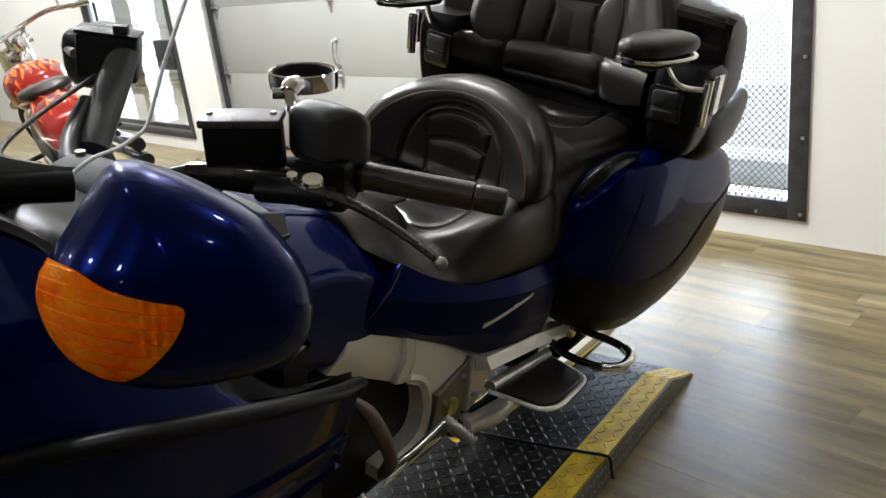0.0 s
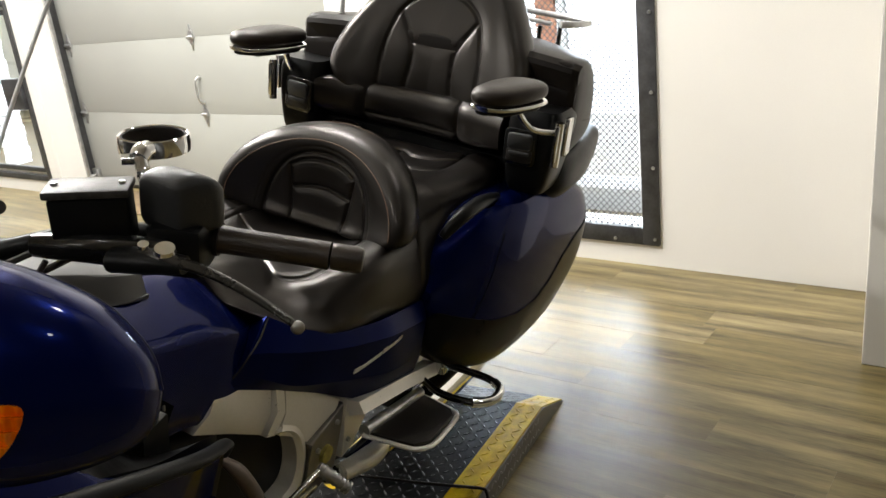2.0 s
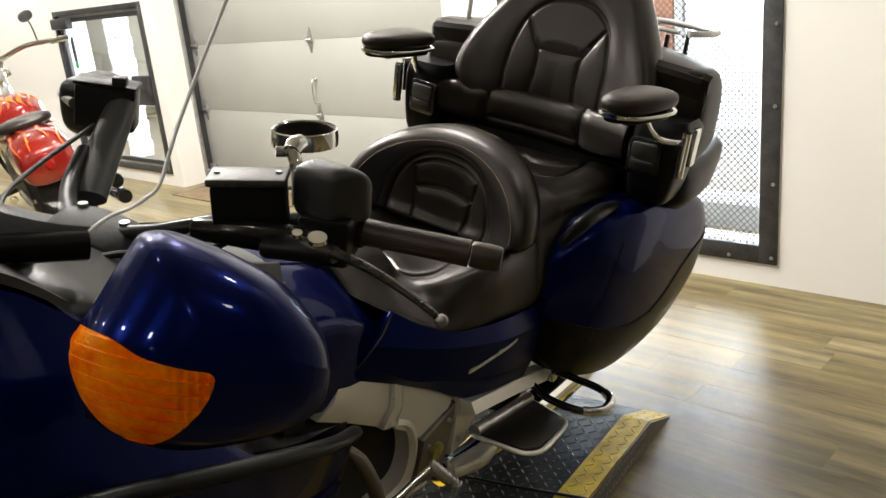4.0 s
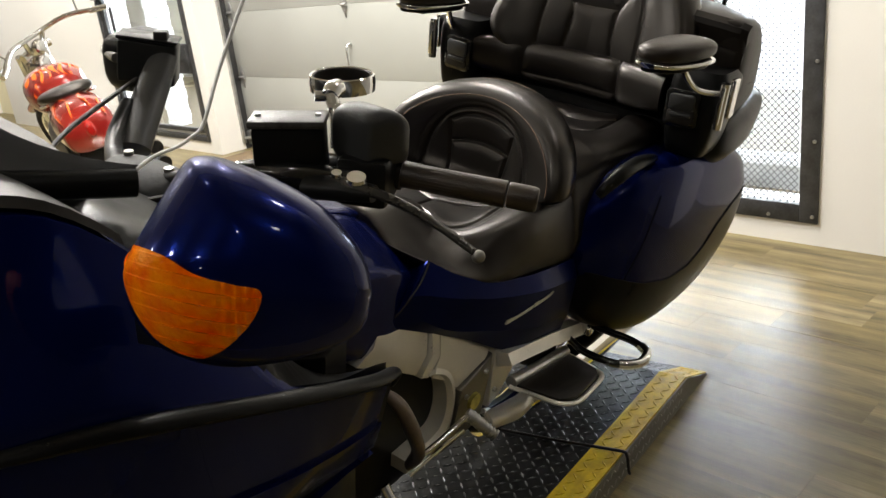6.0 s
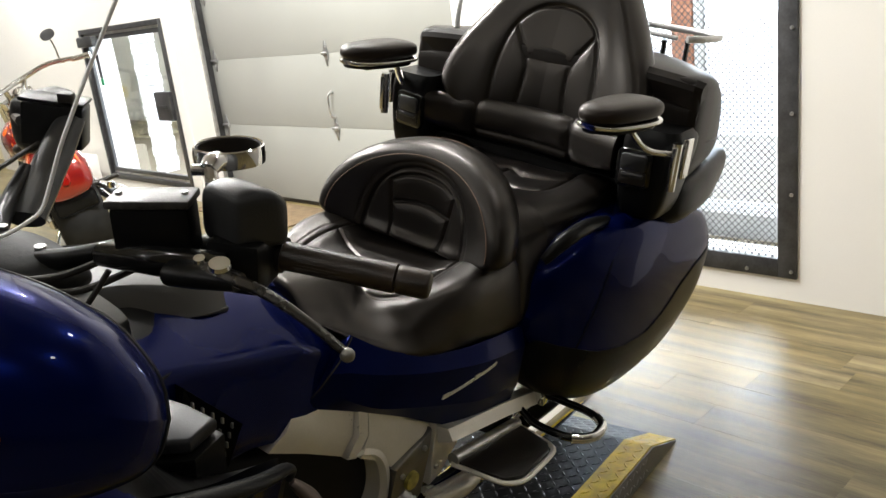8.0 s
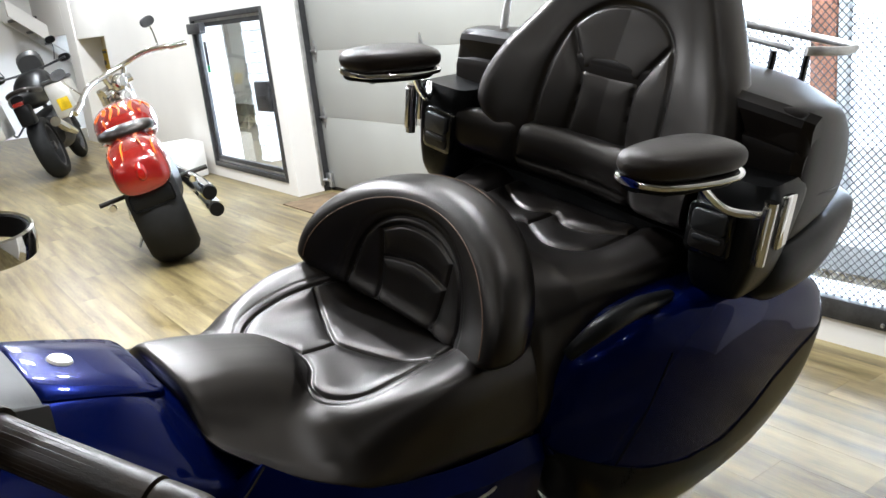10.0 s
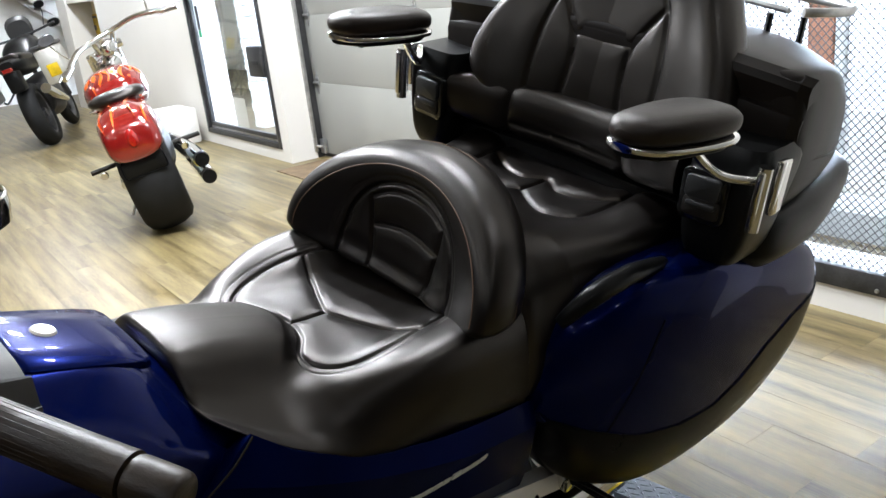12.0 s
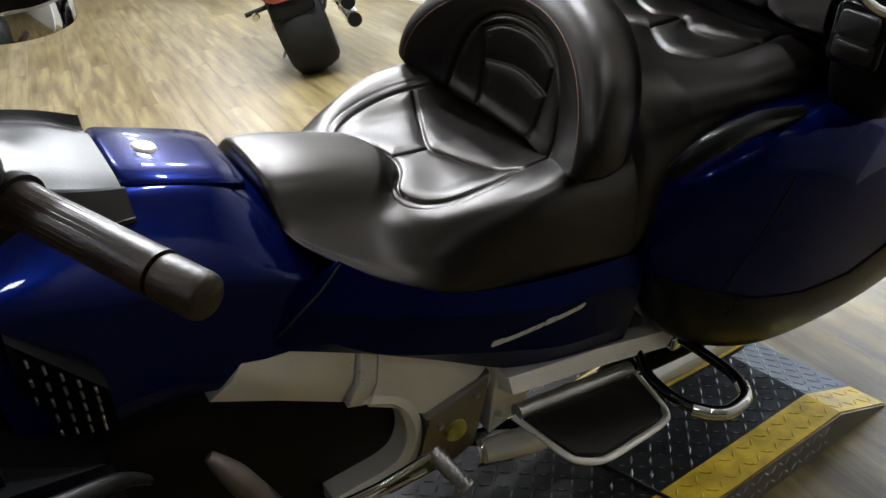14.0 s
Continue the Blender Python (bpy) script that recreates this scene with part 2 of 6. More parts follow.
def tube(pts, r, n=24, seg=10, smoothline=True, flat=1.0, bm=None):
    """A round bar along pts; r is one radius or a list to spread along it."""
    line = curve_pts(pts, n) if smoothline else [Vector(p) for p in pts]
    n = len(line)
    rr = r if isinstance(r, (list, tuple)) else [r, r]
    rings = []
    up = Vector((0, 0, 1))
    t0 = (line[1] - line[0]).normalized()
    side = t0.cross(up)
    if side.length < 0.05:
        side = t0.cross(Vector((1, 0, 0)))
    side.normalize()
    for i, p in enumerate(line):
        t = (line[min(i + 1, n - 1)] - line[max(i - 1, 0)]).normalized()
        side = (side - t * side.dot(t)).normalized()
        b = t.cross(side)
        u = i / (n - 1) * (len(rr) - 1)
        k = min(int(u), len(rr) - 2)
        rad = rr[k] + (rr[k + 1] - rr[k]) * (u - k)
        rings.append([p + (side * math.cos(a) + b * math.sin(a) * flat) * rad for a in [2 * math.pi * j / seg for j in range(seg)]])
    return loft(rings, bm=bm)


def ring_y(y, cx, cz, hw, hh, e=2.5, n=32):
    """A superellipse in the plane y."""
    out = []
    for i in range(n):
        a = 2 * math.pi * i / n
        c, s = math.cos(a), math.sin(a)
        out.append(Vector((cx + hw * math.copysign(abs(c) ** (2 / e), c), y, cz + hh * math.copysign(abs(s) ** (2 / e), s))))
    return out


def smooth_rings(keys, n, fn):
    """Rings by fn at n steps between keyed tuples of numbers."""
    keys = [np.array(k, float) for k in keys]
    k = len(keys) - 1
    out = []
    for s in range(n):
        u = s / (n - 1) * k
        i = min(int(u), k - 1)
        f = u - i
        p0, p1, p2, p3 = keys[max(i - 1, 0)], keys[i], keys[i + 1], keys[min(i + 2, k)]
        q = 0.5 * ((2 * p1) + (p2 - p0) * f + (2 * p0 - 5 * p1 + 4 * p2 - p3) * f * f + (3 * p1 - p0 - 3 * p2 + p3) * f ** 3)
        out.append(fn(*q))
    return out


def prism(outline, axis, a, b, bevel=0.0, seg=2):
    """A flat outline of pairs pushed along an axis from a to b."""
    bm = bmesh.new()
    def at(p, w):
        q = list(p)
        q.insert("xyz".index(axis), w)
        return q
    va = [bm.verts.new(at(p, a)) for p in outline]
    vb = [bm.verts.new(at(p, b)) for p in outline]
    n = len(outline)
    fa, fb = bm.faces.new(va), bm.faces.new(vb)
    for i in range(n):
        bm.faces.new((va[i], va[(i + 1) % n], vb[(i + 1) % n], vb[i]))
    if bevel:
        e = [e for f in (fa, fb) for e in f.edges]
        bmesh.ops.bevel(bm, geom=e, offset=bevel, segments=seg, profile=0.5, affect="EDGES")
    return bm


def mirror_x(bm):
    for v in bm.verts:
        v.co.x = -v.co.x
    return bm


# ---- the room ----
def structure(name, bm, material, label, category="wall", smooth=False):
    ob = part(name, bm, material, None, smooth=smooth)
    return tagged(ob, label, category, kind="structure")


WY, WT = 3.0, 0.28          # the long wall's inner face and its thickness
H = 3.2
GX0, GX1, GZ = -4.36, -1.44, 2.35   # garage door opening
MX0, MX1, MZ0, MZ1 = -1.07, 0.29, 0.095, 1.37   # mesh window
LX0, LX1, LZ0, LZ1 = -6.06, -4.5, 0.095, 1.42   # glazed door
XR, XL, YF, NX = 7.0, -13.0, -8.0, -9.1
bm = bmesh.new()
for x0, x1, z0, z1 in ((NX, LX0, 0, H), (LX0, LX1, 0, LZ0), (LX0, LX1, LZ1, H), (LX1, GX0, 0, H), (GX0, GX1, GZ, H),
                       (GX1, MX0, 0, H), (MX0, MX1, 0, MZ0), (MX0, MX1, MZ1, H), (MX1, XR, 0, H)):
    add_box(bm, (x0, WY, z0), (x1, WY + WT, z1))
wall_n = structure("wall_north", bm, M_WALL, "white painted wall with a garage door and grated windows")
# East and south walls are out of view, darkened to cut bounced light.
structure("wall_east", box((XR, YF, 0), (XR + 0.2, WY + WT, H)), M_DARKWALL, "unseen wall beside the bikes, coloured dark to reflect little light")
structure("wall_west", box((XL - 0.2, YF, 0), (XL, 6.2, H)), M_WALL, "plain white painted end wall")
structure("wall_south", box((XL, YF - 0.2, 0), (XR + 0.2, YF, H)), M_DARKWALL, "unseen wall closing the far side, coloured dark to reflect little light")
structure("wall_pier", box((1.17, 2.41, 0), (XR, WY, H), 0.004), M_WALL, "white painted wall pier with a sharp corner")
structure("wall_niche", box((XL, 6.0, 0), (NX, 6.2, H)), M_WALL, "white wall behind the staircase")
structure("ceiling", box((XL, YF, H), (XR + 0.2, 6.2, H + 0.1)), M_CEIL, "dim grey ceiling", "ceiling")
structure("ground", box((-60, WY + WT, -0.3), (60, 200, -0.06)), M_PAVE, "pale concrete paving outside", "ground")
structure("backdrop", box((-110, 24, -1), (40, 24.1, 14)), M_SKYGLOW, "bright overcast daylight outside", "backdrop")
# Every lamp gets a fixture, the two added fill lamps as well.
for lx, ly, watts in LAMPS:
    bm = bmesh.new()
    bmesh.ops.create_cone(bm, cap_ends=True, segments=28, radius1=0.12, radius2=0.13, depth=0.05)
    lamp = part("downlight", bm, M_BLACKPL, None, m=pose(lx, ly, 3.175))
    tagged(lamp, "round black ceiling downlight fixed under the ceiling", "ceiling lamp", "ceiling downlights")

# ---- the touring motorcycle, in its own frame: x to its left, y to its rear, z up from the deck ----
BIKE = pose(0.188, 0.5, 0.07, 0, 13, 8)
bike = thing("touring_motorcycle", "dark blue touring motorcycle with black seats, leaning on its side stand", "motorcycle", BIKE)


def pillow(bm, lines, depth, width, axes=(0, 1), facing=2, sign=1, limit=0.35, recalc=True):
    """Presses grooves into the skin along lines that are drawn on two axes."""
    if recalc:
        bmesh.ops.recalc_face_normals(bm, faces=bm.faces)
    bm.normal_update()
    segs = [(np.array(p, float), np.array(q, float)) for l in lines for p, q in zip(l, l[1:])]
    a = np.array([p for p, q in segs])
    d = np.array([q - p for p, q in segs])
    dd = (d * d).sum(1) + 1e-12
    for v in bm.verts:
        if v.normal[facing] * sign < limit:
            continue
        p = np.array((v.co[axes[0]], v.co[axes[1]]))
        t = np.clip(((p - a) * d).sum(1) / dd, 0, 1)
        r = np.sqrt((((a + d * t[:, None]) - p) ** 2).sum(1).min())
        if r < 3 * width:
            v.co -= v.normal * depth * math.exp(-(r / width) ** 2)
    return bm


def inside(x, z, poly):
    hit = False
    for (x0, z0), (x1, z1) in zip(poly, poly[1:] + poly[:1]):
        if (z0 > z) != (z1 > z) and x < x0 + (z - z0) / (z1 - z0) * (x1 - x0):
            hit = not hit
    return hit


def half_ring(half, n, y=None):
    """A closed ring from half an outline of (x, z) pairs, top middle first."""
    c = curve_pts([(p[0], 0, p[1]) for p in half], n)
    full = c + [Vector((-p.x, 0, p.z)) for p in reversed(c[1:-1])]
    if y is not None:
        for p in full:
            p.y = y
    return full


def bowed(pts, n=10):
    """A smooth line of pairs."""
    return [(p.x, p.y) for p in curve_pts([(a, b, 0) for a, b in pts], n)]


def two_sided(l):
    return [l, [(-a, b) for a, b in l]]


# seats
def cushion(y, hwb, zb, hw, zs, zc):
    w = min(1.0, max(0.0, (hwb - hw) / 0.05))
    mid = ((1 - w) * (hw * 0.35 + hwb * 0.65 + 0.01) + w * ((hw + hwb) * 0.5 + 0.012), (1 - w) * (zs * 0.45 + zb * 0.55) + w * ((zs + zb) * 0.5 + 0.004))
    old = [(0, zc), (hw * 0.4, zc - 0.002), (hw * 0.75, zc * 0.4 + zs * 0.6 + 0.004), (hw * 0.96, zs - 0.016), mid, (hwb, zb)]
    arc = [(hwb * math.sin(radians(18 * k)), zb + (zc - zb) * max(0.0, math.cos(radians(18 * k))) ** 1.5) for k in range(6)]
    skin = [(p[0] * (1 - w) + q[0] * w, p[1] * (1 - w) + q[1] * w) for p, q in zip(old, arc)]
    return half_ring(skin + [(hwb * 0.6, zb - 0.02), (0, zb - 0.02)], 230, y)


def puffed(bm, lines, axes=(0, 1), facing=2, sign=1, limit=0.35, depth=0.0045, width=0.003, swell=0.0028, recalc=True):
    """Upholstery: a fine groove along each seam in a wide soft hollow."""
    pillow(bm, lines, swell, width * 4.5, axes, facing, sign, limit, recalc)
    return pillow(bm, lines, depth, width, axes, facing, sign, limit, False)


def bucket(y, *k):
    """A section of the rider's seat: seven points from the middle to the lower edge, under the raised nose."""
    ring = half_ring([(k[2 * i], k[2 * i + 1]) for i in range(7)] + [(k[12] * 0.6, k[13] - 0.02), (0, k[13] - 0.02)], 210, y)
    for p in ring:
        if p.z > k[13]:
            end = 0.345 - 6.5 * p.x * p.x
            rise = min(1.0, max(0.0, (end - y) / 0.03))
            side = min(1.0, max(0.0, (0.125 - abs(p.x)) / 0.075))
            p.z += 0.015 * rise * rise * (3 - 2 * rise) * side * side * (3 - 2 * side)
    return ring


SEAT = [(0.122, 0, 0.800, 0.035, 0.799, 0.06, 0.795, 0.075, 0.79, 0.085, 0.786, 0.093, 0.782, 0.1, 0.778), (0.132, 0, 0.813, 0.04, 0.811, 0.07, 0.805, 0.09, 0.795, 0.105, 0.785, 0.125, 0.773, 0.14, 0.768),
        (0.18, 0, 0.806, 0.04, 0.804, 0.075, 0.795, 0.1, 0.778, 0.125, 0.76, 0.155, 0.742, 0.18, 0.735), (0.235, 0, 0.79, 0.04, 0.788, 0.078, 0.777, 0.105, 0.757, 0.14, 0.738, 0.178, 0.718, 0.206, 0.7),
        (0.285, 0, 0.772, 0.04, 0.77, 0.078, 0.76, 0.11, 0.747, 0.155, 0.737, 0.197, 0.712, 0.22, 0.672), (0.32, 0, 0.759, 0.04, 0.757, 0.085, 0.751, 0.13, 0.748, 0.178, 0.745, 0.214, 0.712, 0.226, 0.66),
        (0.36, 0, 0.75, 0.05, 0.748, 0.1, 0.746, 0.145, 0.753, 0.195, 0.754, 0.226, 0.714, 0.23, 0.648), (0.41, 0, 0.745, 0.05, 0.744, 0.1, 0.745, 0.15, 0.76, 0.212, 0.762, 0.237, 0.714, 0.23, 0.636),
        (0.46, 0, 0.742, 0.05, 0.741, 0.1, 0.744, 0.155, 0.765, 0.22, 0.767, 0.242, 0.712, 0.231, 0.626), (0.53, 0, 0.74, 0.05, 0.74, 0.1, 0.744, 0.16, 0.768, 0.218, 0.768, 0.24, 0.708, 0.235, 0.614),
        (0.62, 0, 0.745, 0.05, 0.745, 0.1, 0.748, 0.16, 0.765, 0.21, 0.765, 0.236, 0.705, 0.238, 0.6)]
seat_edge = bowed([(-0.137, 0.56), (-0.146, 0.48), (-0.148, 0.41), (-0.138, 0.35), (-0.112, 0.315), (-0.08, 0.309), (-0.04, 0.336), (0, 0.346), (0.04, 0.336), (0.08, 0.309), (0.112, 0.315), (0.138, 0.35), (0.148, 0.41), (0.146, 0.48), (0.137, 0.56)], 60)
outer_seam = [(x * 1.1, 0.42 + (y - 0.42) * 1.11) for x, y in seat_edge]
seat = part("rider_seat", pillow(puffed(loft(smooth_rings(SEAT, 300, bucket)),
    [seat_edge, bowed([(-0.146, 0.475), (-0.085, 0.448), (-0.035, 0.424), (0.0, 0.412), (0.035, 0.424), (0.085, 0.448), (0.146, 0.475)], 30), [(0.0, 0.346), (0.0, 0.412)]],
    limit=0.6), [outer_seam], 0.0012, 0.0018, limit=0.6), M_LEATHER, bike, "black leather bucket seat with stitched panels", m=pose(-0.006, 0, 0))


BX, BZ = 0.008, 0.79        # the middle of the rider's backrest


def back_face(x, z):
    """The front of the rider's backrest, before its seams are pressed in."""
    cx, cz = x / 0.246, (z - BZ) / (0.166 if z > BZ else 0.05)
    r = math.hypot(cx, cz)
    return 0.556 + 0.034 * (z - BZ) / 0.166 - 0.072 * cx * cx - 0.008 * math.exp(-((r - 0.76) / 0.24) ** 2)


def back_ring(theta):
    """A ray of the backrest from its middle over the rolled edge to the rear."""
    c, s = math.cos(theta), math.sin(theta)
    dx, dz = 0.246 * math.copysign(abs(c) ** 0.93, c), (0.166 if s > 0 else 0.05) * math.copysign(abs(s) ** 0.93, s)
    out = []
    for i in range(100):
        r = 0.97 * i / 99
        x, z = dx * r, BZ + dz * r
        roll = max(0.0, (r - 0.84) / 0.13)
        out.append(Vector((x, back_face(x, z) + 0.016 * roll ** 2.4, z)))
    y = out[-1].y
    for r, dy in ((0.988, 0.009), (1.0, 0.022), (1.0, 0.04), (0.985, 0.06), (0.95, 0.08), (0.86, 0.1), (0.7, 0.115), (0.4, 0.12), (0.0, 0.125)):
        out.append(Vector((dx * r, y + dy + (0.56 - y) * (1 - r), BZ + dz * r)))
    return out


bm = loft([back_ring(2 * math.pi * i / 320) for i in range(321)], cap=False, close=False)
bmesh.ops.remove_doubles(bm, verts=bm.verts, dist=0.0003)
bmesh.ops.recalc_face_normals(bm, faces=bm.faces)
bm.normal_update()
front = min(bm.verts, key=lambda v: (v.co - Vector((0.1, 0.53, 0.86))).length)
if front.normal.y > 0:
    bmesh.ops.reverse_faces(bm, faces=bm.faces)
    bm.normal_update()
arch = bowed([(-0.132, 0.735), (-0.127, 0.8), (-0.108, 0.855), (-0.066, 0.893), (0, 0.907), (0.066, 0.893), (0.108, 0.855), (0.127, 0.8), (0.132, 0.735)], 40)
panel = [arch, bowed([(-0.083, 0.868), (-0.045, 0.885), (0, 0.89), (0.045, 0.885), (0.083, 0.868)], 14), [(0.083, 0.868), (0.063, 0.735)], [(-0.083, 0.868), (-0.063, 0.735)], bowed([(-0.072, 0.822), (0, 0.832), (0.072, 0.822)], 8)]
puffed(bm, panel, (0, 2), 1, -1, 0.3, 0.0055, 0.0028, 0.0035, False)
pillow(bm, [[(a * 1.13, (b - 0.745) * 1.08 + 0.745) for a, b in arch]], 0.0012, 0.002, (0, 2), 1, -1, 0.3, False)
back = part("rider_backrest", bm, M_LEATHER, seat, "wrapped black leather backrest with a padded inset", m=pose(BX, 0, 0))


def thread(name, parent, pts, r=0.0011):
    return part(name, tube(pts, r, 150, 6), M_STITCH, parent, "brown stitched seam")


line = []
for i in range(61):
    a = math.pi * (-0.02 + 1.04 * i / 60)
    c, s = 0.87 * math.cos(a), 0.87 * math.sin(a)
    x, z = 0.246 * c, BZ + (0.166 if s > 0 else 0.05) * s
    line.append((x, back_face(x, z) - 0.0002, z))
thread("stitching", back, line)
line = []
for i in range(41):
    a = math.pi * (-0.01 + 1.02 * i / 40)
    c, s = math.cos(a), math.sin(a)
    line.append((0.243 * c, 0.61 + 0.034 * max(s, 0) - 0.072 * c * c + 0.02, BZ + (0.164 if s > 0 else 0.05) * s))
thread("stitching", back, line, 0.0008)

pseat = part("passenger_seat", puffed(loft(smooth_rings([
    (0.575, 0.17, 0.61, 0.16, 0.7, 0.76), (0.6, 0.215, 0.605, 0.205, 0.76, 0.85), (0.63, 0.23, 0.605, 0.22, 0.80, 0.89), (0.67, 0.23, 0.62, 0.222, 0.815, 0.885), (0.74, 0.225, 0.66, 0.228, 0.825, 0.855), (0.85, 0.23, 0.70, 0.25, 0.838, 0.838), (0.95, 0.24, 0.73, 0.262, 0.852, 0.838),
    (1.05, 0.24, 0.74, 0.262, 0.87, 0.845)], 190, cushion)),
    [bowed([(-0.15, 1.03), (-0.152, 0.92), (-0.14, 0.83), (-0.09, 0.795), (-0.03, 0.825), (0.0, 0.845), (0.03, 0.825), (0.09, 0.795), (0.14, 0.83), (0.152, 0.92), (0.15, 1.03)], 36),
     bowed([(-0.15, 0.945), (-0.09, 0.91), (-0.04, 0.9), (0, 0.925), (0.04, 0.9), (0.09, 0.91), (0.15, 0.945)], 20), [(0, 0.845), (0, 0.925)], bowed([(-0.15, 1.005), (0, 0.985), (0.15, 1.005)], 10)], limit=0.5, depth=0.006, width=0.004, swell=0.006), M_LEATHER, bike, "black leather passenger seat with stitched panels")


def roll_ring(x):
    out = []
    w = 1 - 0.25 * (abs(x) / 0.27) ** 4
    for i in range(56):
        a = 2 * math.pi * i / 56
        c, s = math.cos(a), math.sin(a)
        out.append(Vector((x, 1.005 - 0.055 * (x / 0.27) ** 2 + 0.038 * w * math.copysign(abs(c) ** 0.7, c), 0.916 + 0.054 * w * math.copysign(abs(s) ** 0.8, s) + 0.008 * (x / 0.27) ** 2)))
    return out


bm = loft([roll_ring(-0.268 + 0.536 * i / 170) for i in range(171)])
puffed(bm, two_sided([(0.137, 0.86), (0.132, 0.98)]) + [[(-0.137, 0.89), (0.137, 0.89)]], (0, 2), 1, -1, 0.2, 0.006, 0.004, 0.006)
part("lumbar_pad", bm, M_LEATHER, pseat, m=pose(-0.012, 0, 0))


def back_sec(z, hw, yf, wrap):
    half = [(0, yf), (hw * 0.35, yf - wrap * 0.12 - 0.004), (hw * 0.68, yf - wrap * 0.5 - 0.01), (hw * 0.9, yf - wrap * 0.9 - 0.008), (hw, yf - wrap + 0.03), (hw * 0.95, yf - wrap * 0.6 + 0.075),
            (hw * 0.7, yf + 0.105), (hw * 0.3, yf + 0.115), (0, yf + 0.115)]
    c = curve_pts([(a, b, 0) for a, b in half], 190)
    full = c + [Vector((-p.x, p.y, 0)) for p in reversed(c[1:-1])]
    for p in full:
        p.z = z
    return full


bm = loft(smooth_rings([(0.93, 0.15, 1.01, 0.02), (0.945, 0.22, 1.0, 0.04), (0.98, 0.268, 1.0, 0.052), (1.03, 0.28, 1.008, 0.045), (1.1, 0.256, 1.025, 0.028), (1.17, 0.213, 1.05, 0.006), (1.23, 0.172, 1.07, -0.008),
                        (1.268, 0.142, 1.085, -0.014), (1.288, 0.112, 1.1, -0.014), (1.3, 0.075, 1.115, -0.006), (1.304, 0.04, 1.13, 0.0)], 190, back_sec))
puffed(bm, [bowed([(-0.137, 0.96), (-0.136, 1.03), (-0.129, 1.09), (-0.108, 1.155), (-0.06, 1.195), (0, 1.206), (0.06, 1.195), (0.108, 1.155), (0.129, 1.09), (0.136, 1.03), (0.137, 0.96)], 44),
            [(-0.064, 1.084), (0.064, 1.084)]]
       + two_sided(bowed([(0.108, 1.155), (0.064, 1.084), (0.058, 1.03), (0.067, 0.96)], 14)), (0, 2), 1, -1, 0.3, 0.006, 0.0038, 0.003)
part("passenger_backrest", bm, M_LEATHER, pseat, "tall black leather backrest with stitched inset", m=pose(0.014, 0, 0))

def mx(bm, s):
    return mirror_x(bm) if s < 0 else bm


# trunk with its speaker pods, armrests and rack
def trunk_sec(y, hw, zt, zr, zm, zb):
    return half_ring([(0, zt), (hw * 0.5, zt - 0.004), (hw * 0.82, zt * 0.6 + zr * 0.4), (hw * 0.97, zr), (hw, zm), (hw * 0.97, zb + 0.03), (hw * 0.8, zb), (0, zb)], 26, y)


trunk = part("trunk", loft(smooth_rings([(1.022, 0.36, 1.095, 1.07, 0.95, 0.86), (1.034, 0.392, 1.114, 1.088, 0.96, 0.85), (1.1, 0.396, 1.12, 1.085, 0.96, 0.85), (1.2, 0.385, 1.114, 1.065, 0.94, 0.85), (1.3, 0.362, 1.1, 1.03, 0.915, 0.85), (1.4, 0.332, 1.075, 0.985, 0.895, 0.85),
                                       (1.47, 0.295, 1.04, 0.94, 0.88, 0.85), (1.5, 0.24, 1.0, 0.91, 0.87, 0.855)], 60, trunk_sec)), M_TRUNK, bike, "black luggage trunk with a ridged lid")
for s in (1, -1):
    face = [(1.03, 0.965), (1.012, 0.975), (1.006, 1.04), (1.01, 1.052), (1.019, 1.056), (1.012, 1.092), (1.016, 1.104), (1.034, 1.114), (1.05, 1.1), (1.05, 0.965)]
    bm = loft([[Vector((x, y + dy, z - dz * (1 if z > 1.0 else 0.2))) for y, z in face] for x, dy, dz in ((0.18, 0.0, -0.002), (0.27, 0.001, 0.002), (0.34, 0.004, 0.008), (0.378, 0.012, 0.014), (0.392, 0.026, 0.02))])
    part("lid_front", mx(bm, s), M_TRUNK, trunk, "stepped black front of the lid", sharp=25)
    part("lid_joint", tube([(s * 0.39, 1.05, 0.955), (s * 0.392, 1.15, 0.945), (s * 0.375, 1.25, 0.925), (s * 0.328, 1.41, 0.895)], 0.003, 24, 6), M_RUBBER, trunk, "black joint under the lid")
bm = loft(smooth_rings([(0.98, 0.3, 0.86, 0.845, 0.82, 0.76), (1.05, 0.385, 0.868, 0.85, 0.8, 0.735), (1.2, 0.395, 0.868, 0.85, 0.8, 0.73), (1.35, 0.375, 0.868, 0.85, 0.81, 0.74), (1.46, 0.345, 0.866, 0.85, 0.83, 0.775), (1.53, 0.25, 0.864, 0.85, 0.84, 0.8)], 30, trunk_sec))
part("trunk_tray", bm, M_BLACKPL, trunk)
rack = part("luggage_rack", tube([(0.22, 1.36, 1.13), (0.25, 1.41, 1.13), (0.262, 1.47, 1.128), (0.22, 1.55, 1.122), (0, 1.58, 1.12), (-0.22, 1.55, 1.122), (-0.262, 1.47, 1.128), (-0.25, 1.41, 1.13), (-0.22, 1.36, 1.13)], 0.006, 60, 10, flat=1.5), M_GALV, trunk, "silver luggage rack loop")
part("rack_bar", tube([(0.2, 1.34, 1.132), (0, 1.36, 1.135), (-0.2, 1.34, 1.132)], 0.006, 12, 8), M_GALV, rack)
for x, y in ((0.18, 1.31), (-0.18, 1.31), (0.2, 1.42), (-0.2, 1.42)):
    part("rack_post", tube([(x, y, 1.03), (x, y, 1.128)], 0.007, 4, 8), M_GLOSSBLK, rack)
